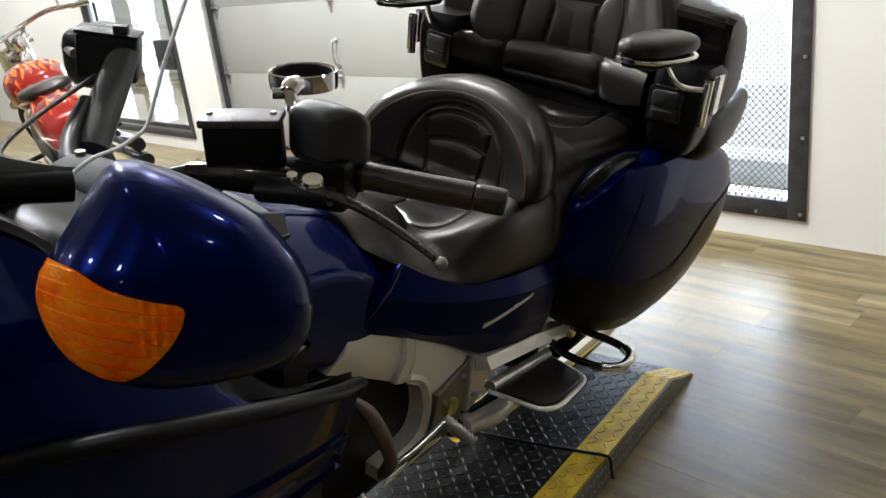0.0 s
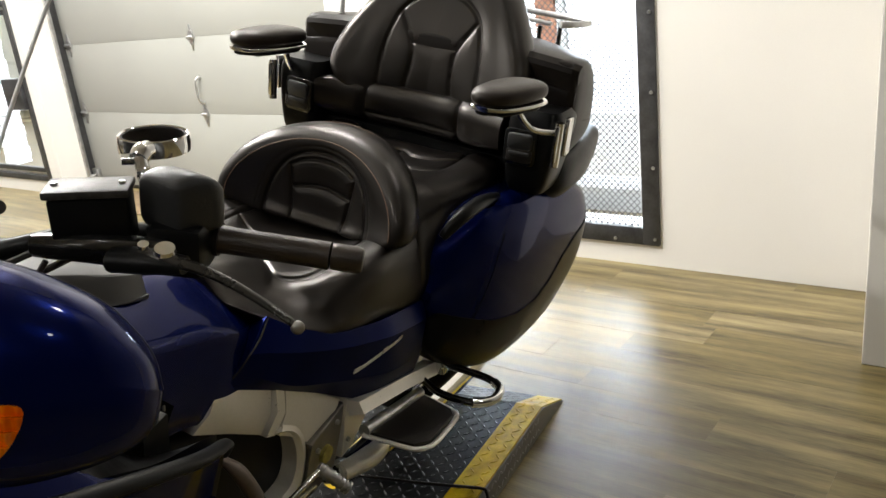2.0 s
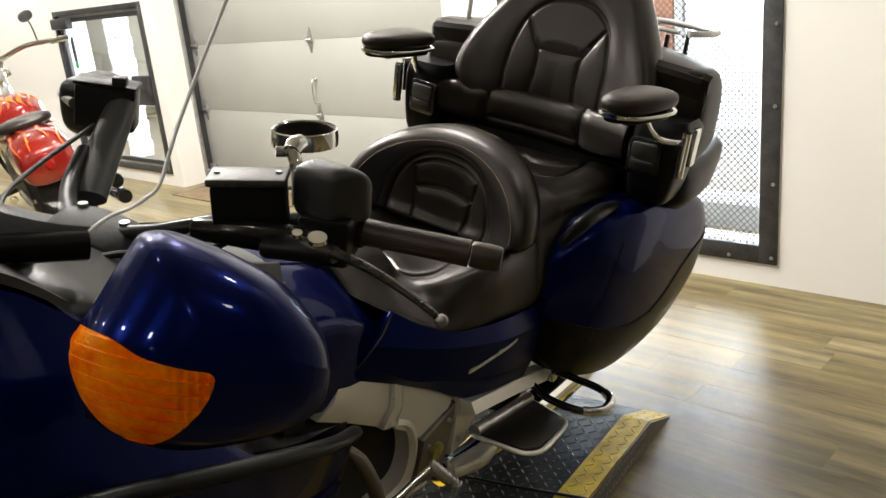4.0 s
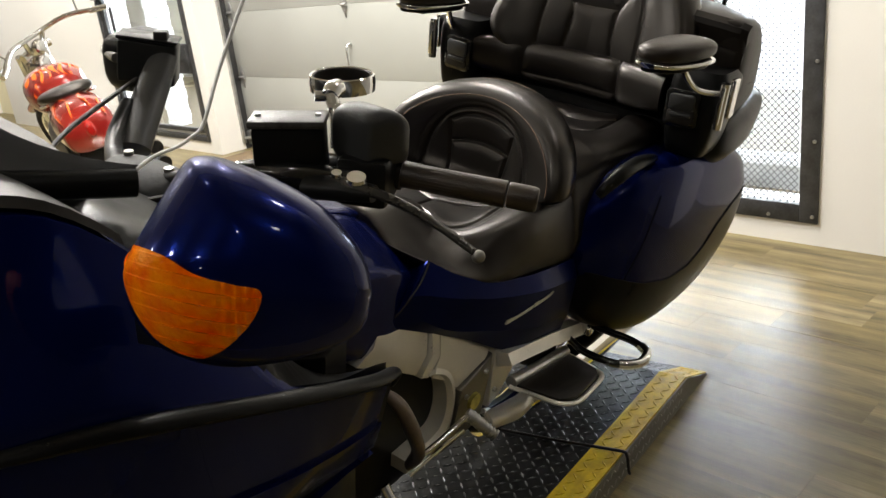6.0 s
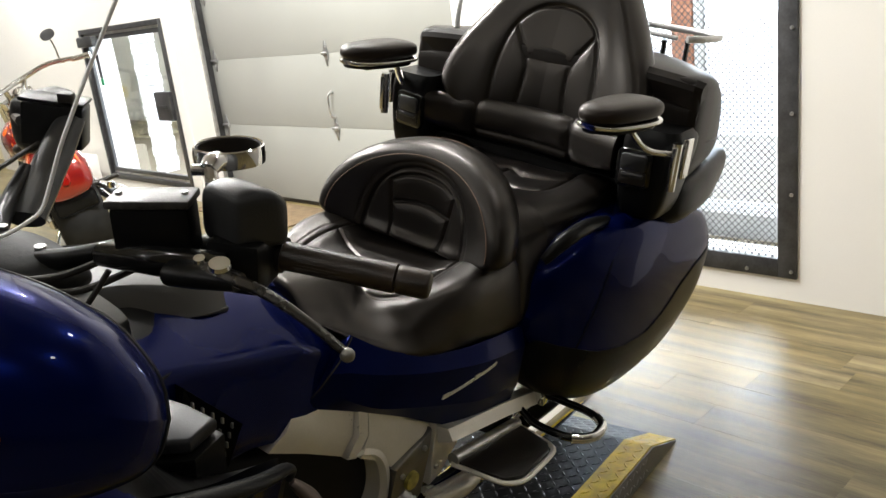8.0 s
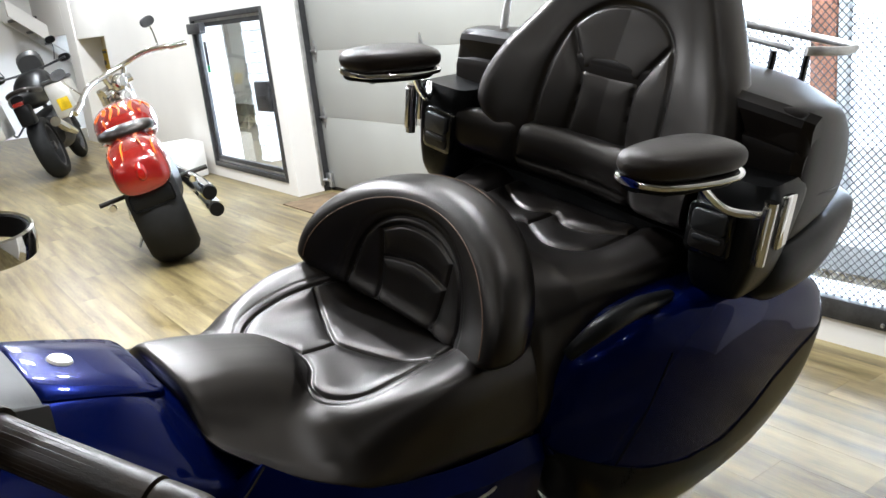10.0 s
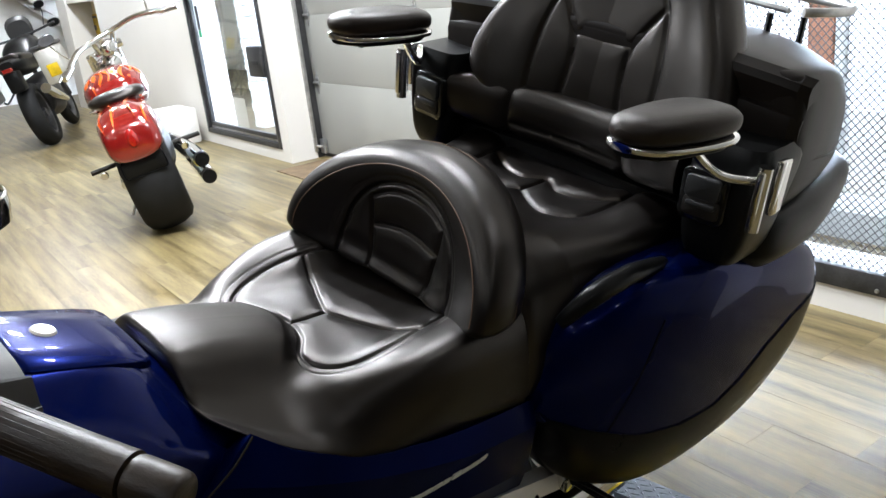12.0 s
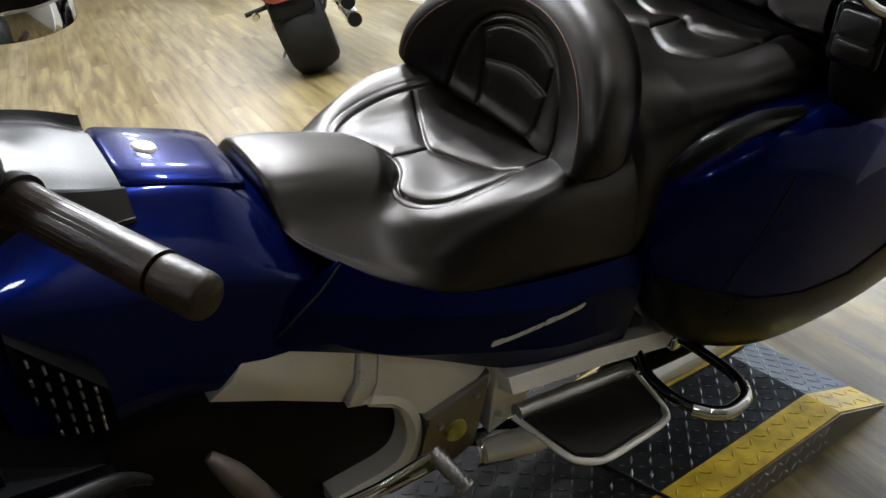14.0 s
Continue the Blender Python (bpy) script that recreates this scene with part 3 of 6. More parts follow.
part("antenna", tube([(-0.3, 1.075, 1.08), (-0.3, 1.085, 1.18), (-0.3, 1.16, 1.34), (-0.3, 1.36, 1.85)], [0.009, 0.007, 0.003, 0.002], 20, 8), M_WHITEPL, trunk, "white whip antenna")


def pod_sec(z, x0, x1, y0, y1):
    out = []
    cx, cy, hx, hy = (x0 + x1) / 2, (y0 + y1) / 2, (x1 - x0) / 2, (y1 - y0) / 2
    for p in ring_y(0, cx, cy, hx, hy, 5, 28):
        out.append(Vector((p.x, p.z, z)))
    return out


for s in (1, -1):
    pod = part("speaker_pod", mx(loft(smooth_rings([(0.80, 0.285, 0.375, 0.93, 1.05), (0.83, 0.277, 0.385, 0.92, 1.06), (0.9, 0.268, 0.395, 0.918, 1.07), (0.97, 0.268, 0.4, 0.925, 1.08), (1.0, 0.272, 0.39, 0.935, 1.08)], 14, pod_sec)), s), M_BLACKPL, trunk)
    def rounded(x0, z0, x1, z1, r, lean=0.03):
        out = []
        for cx, cz, a0 in ((x1 - r, z0 + r, -90), (x1 - r, z1 - r, 0), (x0 + r, z1 - r, 90), (x0 + r, z0 + r, 180)):
            for k in range(5):
                a = radians(a0 + 22.5 * k)
                out.append((cx + r * math.cos(a) - lean * (cz - 0.9), cz + r * math.sin(a) + 0.06 * (cx - 0.31)))
        return out
    fr = part("pocket_frame", mx(prism(rounded(0.277, 0.868, 0.358, 0.956, 0.012), "y", 0.909, 0.925, 0.003), s), M_GLOSSBLK, pod)
    part("pocket", mx(prism(rounded(0.286, 0.877, 0.35, 0.91, 0.008), "y", 0.9055, 0.915, 0.002), s), M_RUBBER, pod)
    part("pocket_lid", mx(prism(rounded(0.288, 0.909, 0.348, 0.947, 0.008), "y", 0.902, 0.915, 0.003), s), M_GREYPL, pod)
    part("pocket_lip", mx(prism(rounded(0.292, 0.894, 0.344, 0.904, 0.004), "y", 0.902, 0.91, 0.002), s), M_GREYPL, pod)
    # the pads point the same way; their arms run back to the pods
    ox, oy = (0, 0) if s > 0 else (-0.647, 0.04)
    def pad_ring(y, cx, cz, hw, hh, e):
        return ring_y(y + oy, cx + ox, cz, hw, hh, e, 40)
    arm = part("armrest", loft(smooth_rings([(0.626, 0.328, 1.083, 0.008, 0.006, 2.1), (0.634, 0.331, 1.084, 0.026, 0.014, 2.4), (0.652, 0.336, 1.085, 0.039, 0.02, 2.7), (0.69, 0.345, 1.086, 0.047, 0.022, 2.8), (0.73, 0.354, 1.087, 0.05, 0.022, 2.8), (0.77, 0.363, 1.087, 0.047, 0.021, 2.8),
                                            (0.795, 0.37, 1.086, 0.036, 0.018, 2.6), (0.808, 0.373, 1.085, 0.02, 0.012, 2.4), (0.812, 0.374, 1.085, 0.006, 0.005, 2.1)], 60, pad_ring)), M_LEATHER2, trunk, "padded brown-black armrest on a chrome arm")
    part("armrest_base", loft(smooth_rings([(0.636, 0.33, 1.056, 0.015, 0.006, 2.6), (0.67, 0.341, 1.054, 0.036, 0.007, 2.6), (0.72, 0.352, 1.054, 0.041, 0.007, 2.6), (0.77, 0.363, 1.054, 0.039, 0.007, 2.6), (0.803, 0.372, 1.056, 0.012, 0.006, 2.6)], 20, pad_ring)), M_BLACKPL, arm)
    part("armrest_trim", loft(smooth_rings([(0.63, 0.329, 1.064, 0.016, 0.0055, 3), (0.638, 0.332, 1.064, 0.031, 0.0055, 4), (0.655, 0.337, 1.064, 0.042, 0.0055, 5), (0.69, 0.345, 1.064, 0.049, 0.0055, 5), (0.73, 0.354, 1.064, 0.052, 0.0055, 5), (0.77, 0.363, 1.064, 0.049, 0.0055, 5),
                                                (0.795, 0.37, 1.064, 0.038, 0.0055, 4), (0.81, 0.374, 1.064, 0.02, 0.0055, 3)], 50, pad_ring)), M_CHROME, arm, "chrome trim under the pad")
    part("armrest_slider", box((0.318 + ox, 0.66 + oy, 1.046), (0.368 + ox, 0.79 + oy, 1.06), 0.005), M_STEELBLACK, arm, "dark metal slider under the pad")
    for x, y in ((0.325, 0.668), (0.345, 0.7), (0.358, 0.755)):
        part("screw", tube([(x + ox, y + oy, 1.044), (x + ox, y + oy, 1.056)], 0.007, 3, 12), M_CHROME, arm)
    bend = [(0.352, 0.76, 1.06), (0.35, 0.8, 1.02), (0.36, 0.86, 0.978), (0.385, 0.905, 0.965), (0.405, 0.93, 0.965)] if s > 0 else [(-0.288, 0.81, 1.06), (-0.296, 0.835, 1.02), (-0.312, 0.87, 0.99), (-0.34, 0.905, 0.985), (-0.372, 0.935, 0.995)]
    part("armrest_arm", tube(bend, 0.0075, 30, 12), M_CHROME, arm)
    part("bracket", mx(box((0.398, 0.9, 0.895), (0.41, 0.93, 0.985), 0.004), s), M_CHROME, arm)
    part("bracket_plate", mx(box((0.406, 0.942, 0.905), (0.418, 0.975, 0.995), 0.004), s), M_CHROME, arm)
    part("bracket_pin", mx(tube([(0.404, 0.915, 0.99), (0.404, 0.915, 0.885)], 0.011, 6, 14), s), M_CHROME, arm)


# saddlebags
def bag_sec(y, xo, zt, zw, zb, xi):
    """xo: widest, at the height zw; zt, zb: top and bottom; xi: inner side."""
    pts = [(xi, zt - 0.01), (xi * 0.5 + xo * 0.5, zt), (xo - 0.03, zt - 0.02), (xo - 0.004, zw + (zt - zw) * 0.45), (xo, zw), (xo - 0.012, zw - (zw - zb) * 0.5), (xo - 0.055, zb + 0.02), (xi * 0.6 + xo * 0.4, zb), (xi, zb + 0.01)]
    c = curve_pts([(a, 0, b) for a, b in pts], 80)
    for p in c:
        p.y = y
    return c


def side_x(ring, z):
    """The outer side of a bag section at the height z."""
    xs = [a.x + (b.x - a.x) * (a.z - z) / (a.z - b.z) for a, b in zip(ring, ring[1:]) if a.z >= z > b.z]
    return max(xs) if xs else max(p.x for p in ring) - 0.03


BAG = [(0.64, 0.255, 0.645, 0.6, 0.55, 0.2), (0.665, 0.283, 0.70, 0.6, 0.49, 0.18), (0.70, 0.312, 0.745, 0.59, 0.42, 0.17), (0.78, 0.345, 0.785, 0.57, 0.355, 0.16), (0.9, 0.372, 0.80, 0.555, 0.315, 0.16),
       (1.05, 0.39, 0.79, 0.56, 0.315, 0.16), (1.2, 0.397, 0.765, 0.575, 0.335, 0.16), (1.3, 0.395, 0.735, 0.59, 0.395, 0.17), (1.36, 0.378, 0.70, 0.6, 0.48, 0.2)]
for s in (1, -1):
    rings = smooth_rings(BAG, 110, bag_sec)
    bm = loft([[Vector((s * p.x, p.y, p.z)) for p in r] for r in rings])
    bag = part("saddlebag", bm, M_BLUE, bike, "glossy dark blue hard saddlebag")
    low = []
    for r in rings[8:-3]:
        y = r[0].y
        cut = float(np.interp(y, (0.66, 0.72, 0.8, 0.9, 1.0, 1.07, 1.14, 1.22, 1.3, 1.36), (0.57, 0.545, 0.512, 0.492, 0.494, 0.525, 0.572, 0.605, 0.622, 0.63)))
        outer = [p.x for p in r if p.z < cut]
        edge = max(outer) if outer else min(p.x for p in r) + 0.01
        low.append([Vector((s * (min(p.x, edge) + 0.003), y, min(p.z, cut) - 0.003)) for p in r])
    low = [r for r in low if max(p.z for p in r) - min(p.z for p in r) > 0.012]
    part("lower_shell", loft(low), M_BLACKPL, bag, "black lower shell")
    seam = []
    for k in range(15):
        z = 0.48 + 0.25 * k / 14
        y = 0.722 + 0.10 * (k / 14) ** 1.4
        j = max(i for i, q in enumerate(rings[:-1]) if q[0].y <= y)
        f = (y - rings[j][0].y) / (rings[j + 1][0].y - rings[j][0].y)
        seam.append((side_x(rings[j], z) * (1 - f) + side_x(rings[j + 1], z) * f - 0.0003, y, z))
    part("seam", mx(tube(seam, [0.0022, 0.0022], 40, 6), s), M_BLACKPL, bag, "black joint of the bag's lid")
    part("rail", mx(tube([(0.27, 0.635, 0.765), (0.293, 0.675, 0.806), (0.296, 0.77, 0.812), (0.287, 0.88, 0.79)], [0.01, 0.017, 0.017, 0.012], 24, 12), s), M_BLACKPL, bike, "black plastic grab rail")

# tank shelter with the fuel lid
def shelter(y, ht, zt, hm, zm, hb, zb):
    return half_ring([(0, zt), (ht * 0.6, zt - 0.002), (ht, zt - 0.012), (hm * 0.9, zm + 0.03), (hm, zm - 0.01), (hb, zb + 0.02), (hb * 0.8, zb), (0, zb)], 26, y)


shell = part("tank_shelter", loft(smooth_rings([(-0.225, 0.10, 0.922, 0.2, 0.85, 0.215, 0.7), (-0.16, 0.095, 0.915, 0.19, 0.83, 0.2, 0.67), (-0.05, 0.085, 0.885, 0.178, 0.79, 0.18, 0.64), (0.06, 0.08, 0.848, 0.172, 0.755, 0.172, 0.59), (0.12, 0.08, 0.806, 0.165, 0.72, 0.168, 0.56),
                                             (0.2, 0.07, 0.74, 0.15, 0.66, 0.165, 0.54)], 40, shelter)), M_BLUE, bike, "glossy dark blue tank shelter")
def lid_ring(y, w, h):
    return [Vector((x, y, z)) for x, z in ((-0.076 * w, h - 0.012), (-0.076 * w, h - 0.004), (-0.07 * w, h), (-0.03 * w, h + 0.003), (0.03 * w, h + 0.003), (0.07 * w, h), (0.076 * w, h - 0.004), (0.076 * w, h - 0.012))]


lid = part("fuel_lid", loft([lid_ring(*k) for k in ((-0.042, 0.9, 0.884), (-0.036, 0.97, 0.886), (-0.03, 1, 0.885), (0.02, 1, 0.868), (0.07, 1.0, 0.85), (0.094, 0.97, 0.84), (0.103, 0.88, 0.834))]), M_BLUE, shell, "blue fuel lid with a chrome lock", m=pose(-0.012, 0, -0.003))
bm = bmesh.new()
bmesh.ops.create_cone(bm, cap_ends=True, segments=24, radius1=0.0155, radius2=0.013, depth=0.003)
lock = part("lock", bm, M_ALU, lid, "chrome lock", m=pose(-0.006, 0.012, 0.8755, -19))
for s in (1, -1):
    part("side_panel", mx(loft(smooth_rings([(-0.32, 0.118, 0.935, 0.2, 0.875, 0.21, 0.78), (-0.22, 0.116, 0.918, 0.195, 0.862, 0.2, 0.78), (-0.17, 0.112, 0.905, 0.17, 0.86, 0.175, 0.81), (-0.13, 0.1, 0.89, 0.13, 0.862, 0.13, 0.84)], 16, lambda y, ht, zt, hm, zm, hb, zb: [Vector(p) for p in ((0.05, y, zt + 0.008), (ht - 0.02, y, zt + 0.006), (hm, y, zm), (hb, y, zb), (0.05, y, zb))])), s), M_BLACKPL, shell, "black plastic side panel")
part("front_panel", loft(smooth_rings([(-0.3, 0.075, 0.955, 0.09, 0.93, 0.09, 0.88), (-0.2, 0.08, 0.947, 0.095, 0.92, 0.095, 0.87), (-0.1, 0.09, 0.918, 0.115, 0.888, 0.116, 0.855), (-0.04, 0.086, 0.89, 0.106, 0.866, 0.108, 0.845)], 16, shelter)), M_SILVER, shell, "silver-grey plastic panel before the fuel lid")

# side covers under the seat
def side_rows(s):
    T = [(0.165, 0.17, 0.752), (0.185, 0.183, 0.737), (0.22, 0.2, 0.712), (0.3, 0.218, 0.672), (0.4, 0.23, 0.642), (0.5, 0.238, 0.624), (0.64, 0.235, 0.6)]
    F = [(0.1, 0.183, 0.71), (0.14, 0.196, 0.699), (0.2, 0.212, 0.674), (0.3, 0.234, 0.639), (0.4, 0.248, 0.61), (0.5, 0.256, 0.585), (0.64, 0.25, 0.555)]
    G = [(0.075, 0.176, 0.68), (0.12, 0.188, 0.655), (0.2, 0.206, 0.60), (0.3, 0.222, 0.558), (0.4, 0.236, 0.52), (0.5, 0.245, 0.485), (0.64, 0.242, 0.455)]
    Bt = [(0.04, 0.172, 0.668), (0.11, 0.175, 0.63), (0.185, 0.18, 0.588), (0.29, 0.194, 0.528), (0.39, 0.202, 0.462), (0.5, 0.206, 0.398), (0.66, 0.206, 0.345)]
    rows = []
    for l in (T, F, G, Bt):
        rows.append([Vector((s * p.y, p.x, p.z)) for p in curve_pts(l, 30)])
    rows.append([Vector((p.x * 0.7, p.y, p.z)) for p in rows[-1]])
    rows.insert(0, [Vector((p.x * 0.7, p.y + 0.02, p.z - 0.04)) for p in rows[0]])
    return rows


for s in (1, -1):
    rows = side_rows(s)
    rings = [[r[i] for r in rows] for i in range(30)]
    cover = part("side_cover", loft(rings), M_BLUEDULL, bike, "blue side cover with a chrome badge", sharp=16)
    part("cover_joint", mx(tube([(0.172, 0.166, 0.748), (0.182, 0.132, 0.726), (0.184, 0.1, 0.707), (0.176, 0.074, 0.68), (0.162, 0.042, 0.656)], 0.0018, 20, 6), s), M_RUBBER, cover, "dark joint towards the tank")
    if s > 0:
        skin = [a.lerp(b, k / 12) for r0, r1 in zip(rows[1:4], rows[2:5]) for a, b in zip(r0, r1) for k in range(13)]

        def on_cover(y, z):
            near = [(math.exp(-((p.y - y) ** 2 + (p.z - z) ** 2) / 0.0001), p.x) for p in skin]
            return Vector((sum(k * x for k, x in near) / sum(k for k, x in near) + 0.003, y, z))

        for i in range(9):
            h = 0.0085 if i in (0, 5) else 0.0065
            y0, y1 = 0.357 + 0.0168 * i, 0.357 + 0.0168 * (i + (0.7 if i == 4 else 0.88))
            z0, z1 = 0.553 + 0.12 * (y0 - 0.357), 0.553 + 0.12 * (y1 - 0.357)
            a, b = on_cover(y0, z0), on_cover(y1, z1)
            bm = bmesh.new()
            v = [bm.verts.new(q) for q in (a, b, b + Vector((0.001, 0.004, h)), a + Vector((0.001, 0.004, h)))]
            w = [bm.verts.new(q.co + Vector((0.003, 0, 0))) for q in v]
            bm.faces.new(w)
            for k in range(4):
                bm.faces.new((v[k], v[(k + 1) % 4], w[(k + 1) % 4], w[k]))
            part("badge_bar", bm, M_ALU, cover, "small chrome badge bar", smooth=False)

# front fairing
FAIR = [(-0.98, (0.03, 0.99), (0.1, 0.97), (0.13, 0.88), (0.12, 0.76), (0.05, 0.62)), (-0.9, (0.08, 1.04), (0.2, 1.01), (0.235, 0.91), (0.21, 0.75), (0.11, 0.55)), (-0.75, (0.12, 1.125), (0.26, 1.115), (0.335, 0.97), (0.31, 0.74), (0.17, 0.48)),
        (-0.58, (0.16, 1.135), (0.295, 1.13), (0.388, 0.95), (0.355, 0.72), (0.2, 0.44)), (-0.4, (0.2, 0.98), (0.345, 0.945), (0.4, 0.882), (0.365, 0.69), (0.2, 0.42)),
        (-0.3, (0.2, 0.83), (0.3, 0.82), (0.394, 0.835), (0.352, 0.665), (0.2, 0.45)), (-0.22, (0.2, 0.72), (0.26, 0.72), (0.382, 0.808), (0.34, 0.645), (0.2, 0.47)), (-0.16, (0.2, 0.67), (0.25, 0.67), (0.356, 0.77), (0.325, 0.63), (0.2, 0.5))]


def fair_ring(y, *f):
    h = [(0, f[1])] + [(f[2 * i], f[2 * i + 1]) for i in range(5)] + [(0, f[9] - 0.02)]
    c = []
    for a, b in zip(h, h[1:]):
        c += [(a[0] + (b[0] - a[0]) * k / 6, a[1] + (b[1] - a[1]) * k / 6) for k in range(6)]
    c.append(h[-1])
    full = [Vector((p[0], y, p[1])) for p in c] + [Vector((-p[0], y, p[1])) for p in reversed(c[1:-1])]
    return full


fairing = part("fairing", loft(smooth_rings([(y, *[q for p in f for q in p]) for y, *f in FAIR], 50, fair_ring)), M_BLUE, bike, "glossy dark blue front fairing")
def deck_ring(y, *f):
    lo, hi = [(0.12, f[1] - 0.02), (f[0], f[1]), (f[2], f[3]), (f[4] - 0.012, f[5] + 0.002)], []
    return [Vector((x, y, z + 0.009)) for x, z in lo] + [Vector((x, y, z - 0.012)) for x, z in reversed(lo)]


def under_ring(y, *f):
    a = (f[6] + (f[4] - f[6]) * 0.3, f[7] + (f[5] - f[7]) * 0.3)
    line = [a, (f[6], f[7]), (f[8], f[9])]
    return [Vector((x + 0.006, y, z)) for x, z in line] + [Vector((x - 0.012, y, z)) for x, z in reversed(line)]


for s in (1, -1):
    part("inner_panel", mx(loft([r for r in smooth_rings([(y, *[q for p in f for q in p]) for y, *f in FAIR[1:]], 60, deck_ring) if r[0].y > -0.47]), s), M_BLACKPL, fairing, "black inner fairing panel")
    part("cowl_top", mx(loft([[Vector((x, r[2].y, r[2].z + dz + 0.008 * (0.28 - x))) for x, dz in ((0.0, 0.008), (0.15, 0.008), (r[2].x - 0.012, 0.006), (r[2].x - 0.006, -0.004), (0.0, -0.01))] for r in smooth_rings([(y, *[q for p in f for q in p]) for y, *f in FAIR[1:]], 60, deck_ring) if r[0].y < -0.5]), s), M_RUBBER, fairing, "matt black panel under the screen")
    part("end_panel", mx(loft([[Vector((x, y, z)) for x, z in ((0.15, 0.675), (0.25, 0.675), (0.357, 0.772), (0.327, 0.63), (0.15, 0.5))] for y in (-0.165, -0.154)]), s), M_BLACKPL, fairing)
    part("fairing_trim", mx(tube([(0.338, -0.75, 0.972), (0.393, -0.58, 0.952), (0.405, -0.4, 0.886), (0.396, -0.25, 0.822), (0.362, -0.16, 0.774), (0.33, -0.13, 0.72)], [0.008, 0.013, 0.013, 0.012, 0.009, 0.006], 36, 12, flat=0.7), s), M_BLACKPL, fairing, "black trim strip along the fairing")
    part("lower_opening", mx(loft(smooth_rings([(y, *[q for p in f for q in p]) for y, *f in FAIR[2:]], 40, under_ring)), s), M_BLUE, fairing, "dark blue lower fairing panel")
    gap = []
    for y, x0, z0, x1, z1 in ((-0.46, 0.325, 0.612, 0.268, 0.53), (-0.36, 0.343, 0.652, 0.262, 0.53), (-0.24, 0.338, 0.652, 0.252, 0.54), (-0.165, 0.322, 0.628, 0.248, 0.55)):
        gap.append([Vector((x0 + 0.012, y, z0)), Vector((x1 + 0.012, y, z1)), Vector((x1 - 0.02, y, z1)), Vector((x0 - 0.02, y, z0))])
    mouth = part("air_outlet", mx(loft(gap), s), M_BLACKPL, fairing, "black air outlet with blue slats")
    for k in (0.22, 0.5, 0.78):
        rows = [[g[0].lerp(g[1], k + d) + Vector((h, 0, 0)) for d, h in ((-0.05, -0.002), (-0.02, 0.012), (0.04, 0.01), (0.05, -0.002))] for g in gap[(1 if k > 0.6 else 0):]]
        part("outlet_slat", mx(loft(rows), s), M_BLUE, mouth)
    pk = part("pocket_lid", mx(prism([(0.135, -0.335), (0.195, -0.272), (0.285, -0.247), (0.332, -0.243), (0.345, -0.29), (0.29, -0.352), (0.2, -0.385)], "z", 0.862, 0.882, 0.006, 3), s), M_LIDGREY, fairing, "grey plastic fairing pocket lid")
    part("pocket_body", mx(prism([(0.13, -0.345), (0.195, -0.268), (0.285, -0.241), (0.338, -0.237), (0.352, -0.29), (0.295, -0.36), (0.2, -0.395)], "z", 0.72, 0.86, 0.004), s), M_BLACKPL, pk)
    V0, V1, V2, V3 = Vector((0.212, -0.2, 0.845)), Vector((0.24, -0.13, 0.765)), Vector((0.2, -0.215, 0.69)), Vector((0.208, -0.132, 0.675))
    vent = part("vent", mx(loft([[a, b, b - Vector((0.04, 0, 0)), a - Vector((0.04, 0, 0))] for a, b in ((V0, V1), (V2, V3))]), s), M_BLACKPL, fairing, "black vent with small bright louvres")
    for i in range(5):
        for j in range(5):
            u, v = 0.16 + 0.17 * i, 0.12 + 0.19 * j
            q = V0.lerp(V1, u).lerp(V2.lerp(V3, u), v)
            part("louvre", mx(box(q - Vector((0.003, 0.0016, 0.005)), q + Vector((0.0025, 0.0016, 0.005)), 0.0008, 1), s), M_GALV, vent)
    part("lower_cowl", mx(loft(smooth_rings([(-0.7, 0.2, 0.52, 0.06, 0.07, 3), (-0.55, 0.26, 0.5, 0.1, 0.12, 3), (-0.35, 0.28, 0.5, 0.1, 0.14, 3), (-0.18, 0.25, 0.53, 0.06, 0.12, 3)], 20, lambda y, cx, cz, hw, hh, e: ring_y(y, cx, cz, hw, hh, e, 28))), s), M_BLACKPL, fairing)
    part("cylinder_guard", mx(tube([(0.262, -0.06, 0.632), (0.28, -0.04, 0.6), (0.29, -0.015, 0.54), (0.288, 0.01, 0.475), (0.26, 0.02, 0.42)], [0.008, 0.018, 0.02, 0.017, 0.01], 24, 14, flat=0.7), s), M_GUARD, bike, "dull brownish metal cylinder guard")


# mirrors with turn signals, each built in its own plane: u across, v up, w out of the shell
MC, MU, MV, MW = Vector((0.5338, -0.5548, 1.1785)), Vector((0.655, 0.755, -0.029)), Vector((-0.369, 0.353, 0.86)), Vector((0.66, -0.552, 0.509))
SHELL = [(0.093, -0.035), (0.089, -0.012), (0.078, 0.008), (0.056, 0.033), (0.022, 0.054), (-0.008, 0.067), (-0.03, 0.073), (-0.047, 0.07), (-0.059, 0.053), (-0.073, 0.029), (-0.087, 0.004), (-0.094, -0.02),
         (-0.086, -0.05), (-0.062, -0.076), (-0.02, -0.089), (0.03, -0.086), (0.068, -0.075), (0.086, -0.06)]
LENS = [(-0.0855, 0.005), (-0.06, -0.006), (-0.039, -0.0195), (-0.013, -0.0275), (0.0045, -0.032), (0.003, -0.046), (-0.007, -0.061), (-0.024, -0.0755), (-0.04, -0.08), (-0.062, -0.071), (-0.079, -0.053), (-0.091, -0.026), (-0.0935, -0.006)]
rim_line = curve_pts([(u, v, 0) for u, v in SHELL + SHELL[:1]], 161)[:-1]
lens_line = [(p.x, p.y) for p in curve_pts([(u, v, 0) for u, v in LENS + LENS[:1]], 90)[:-1]]
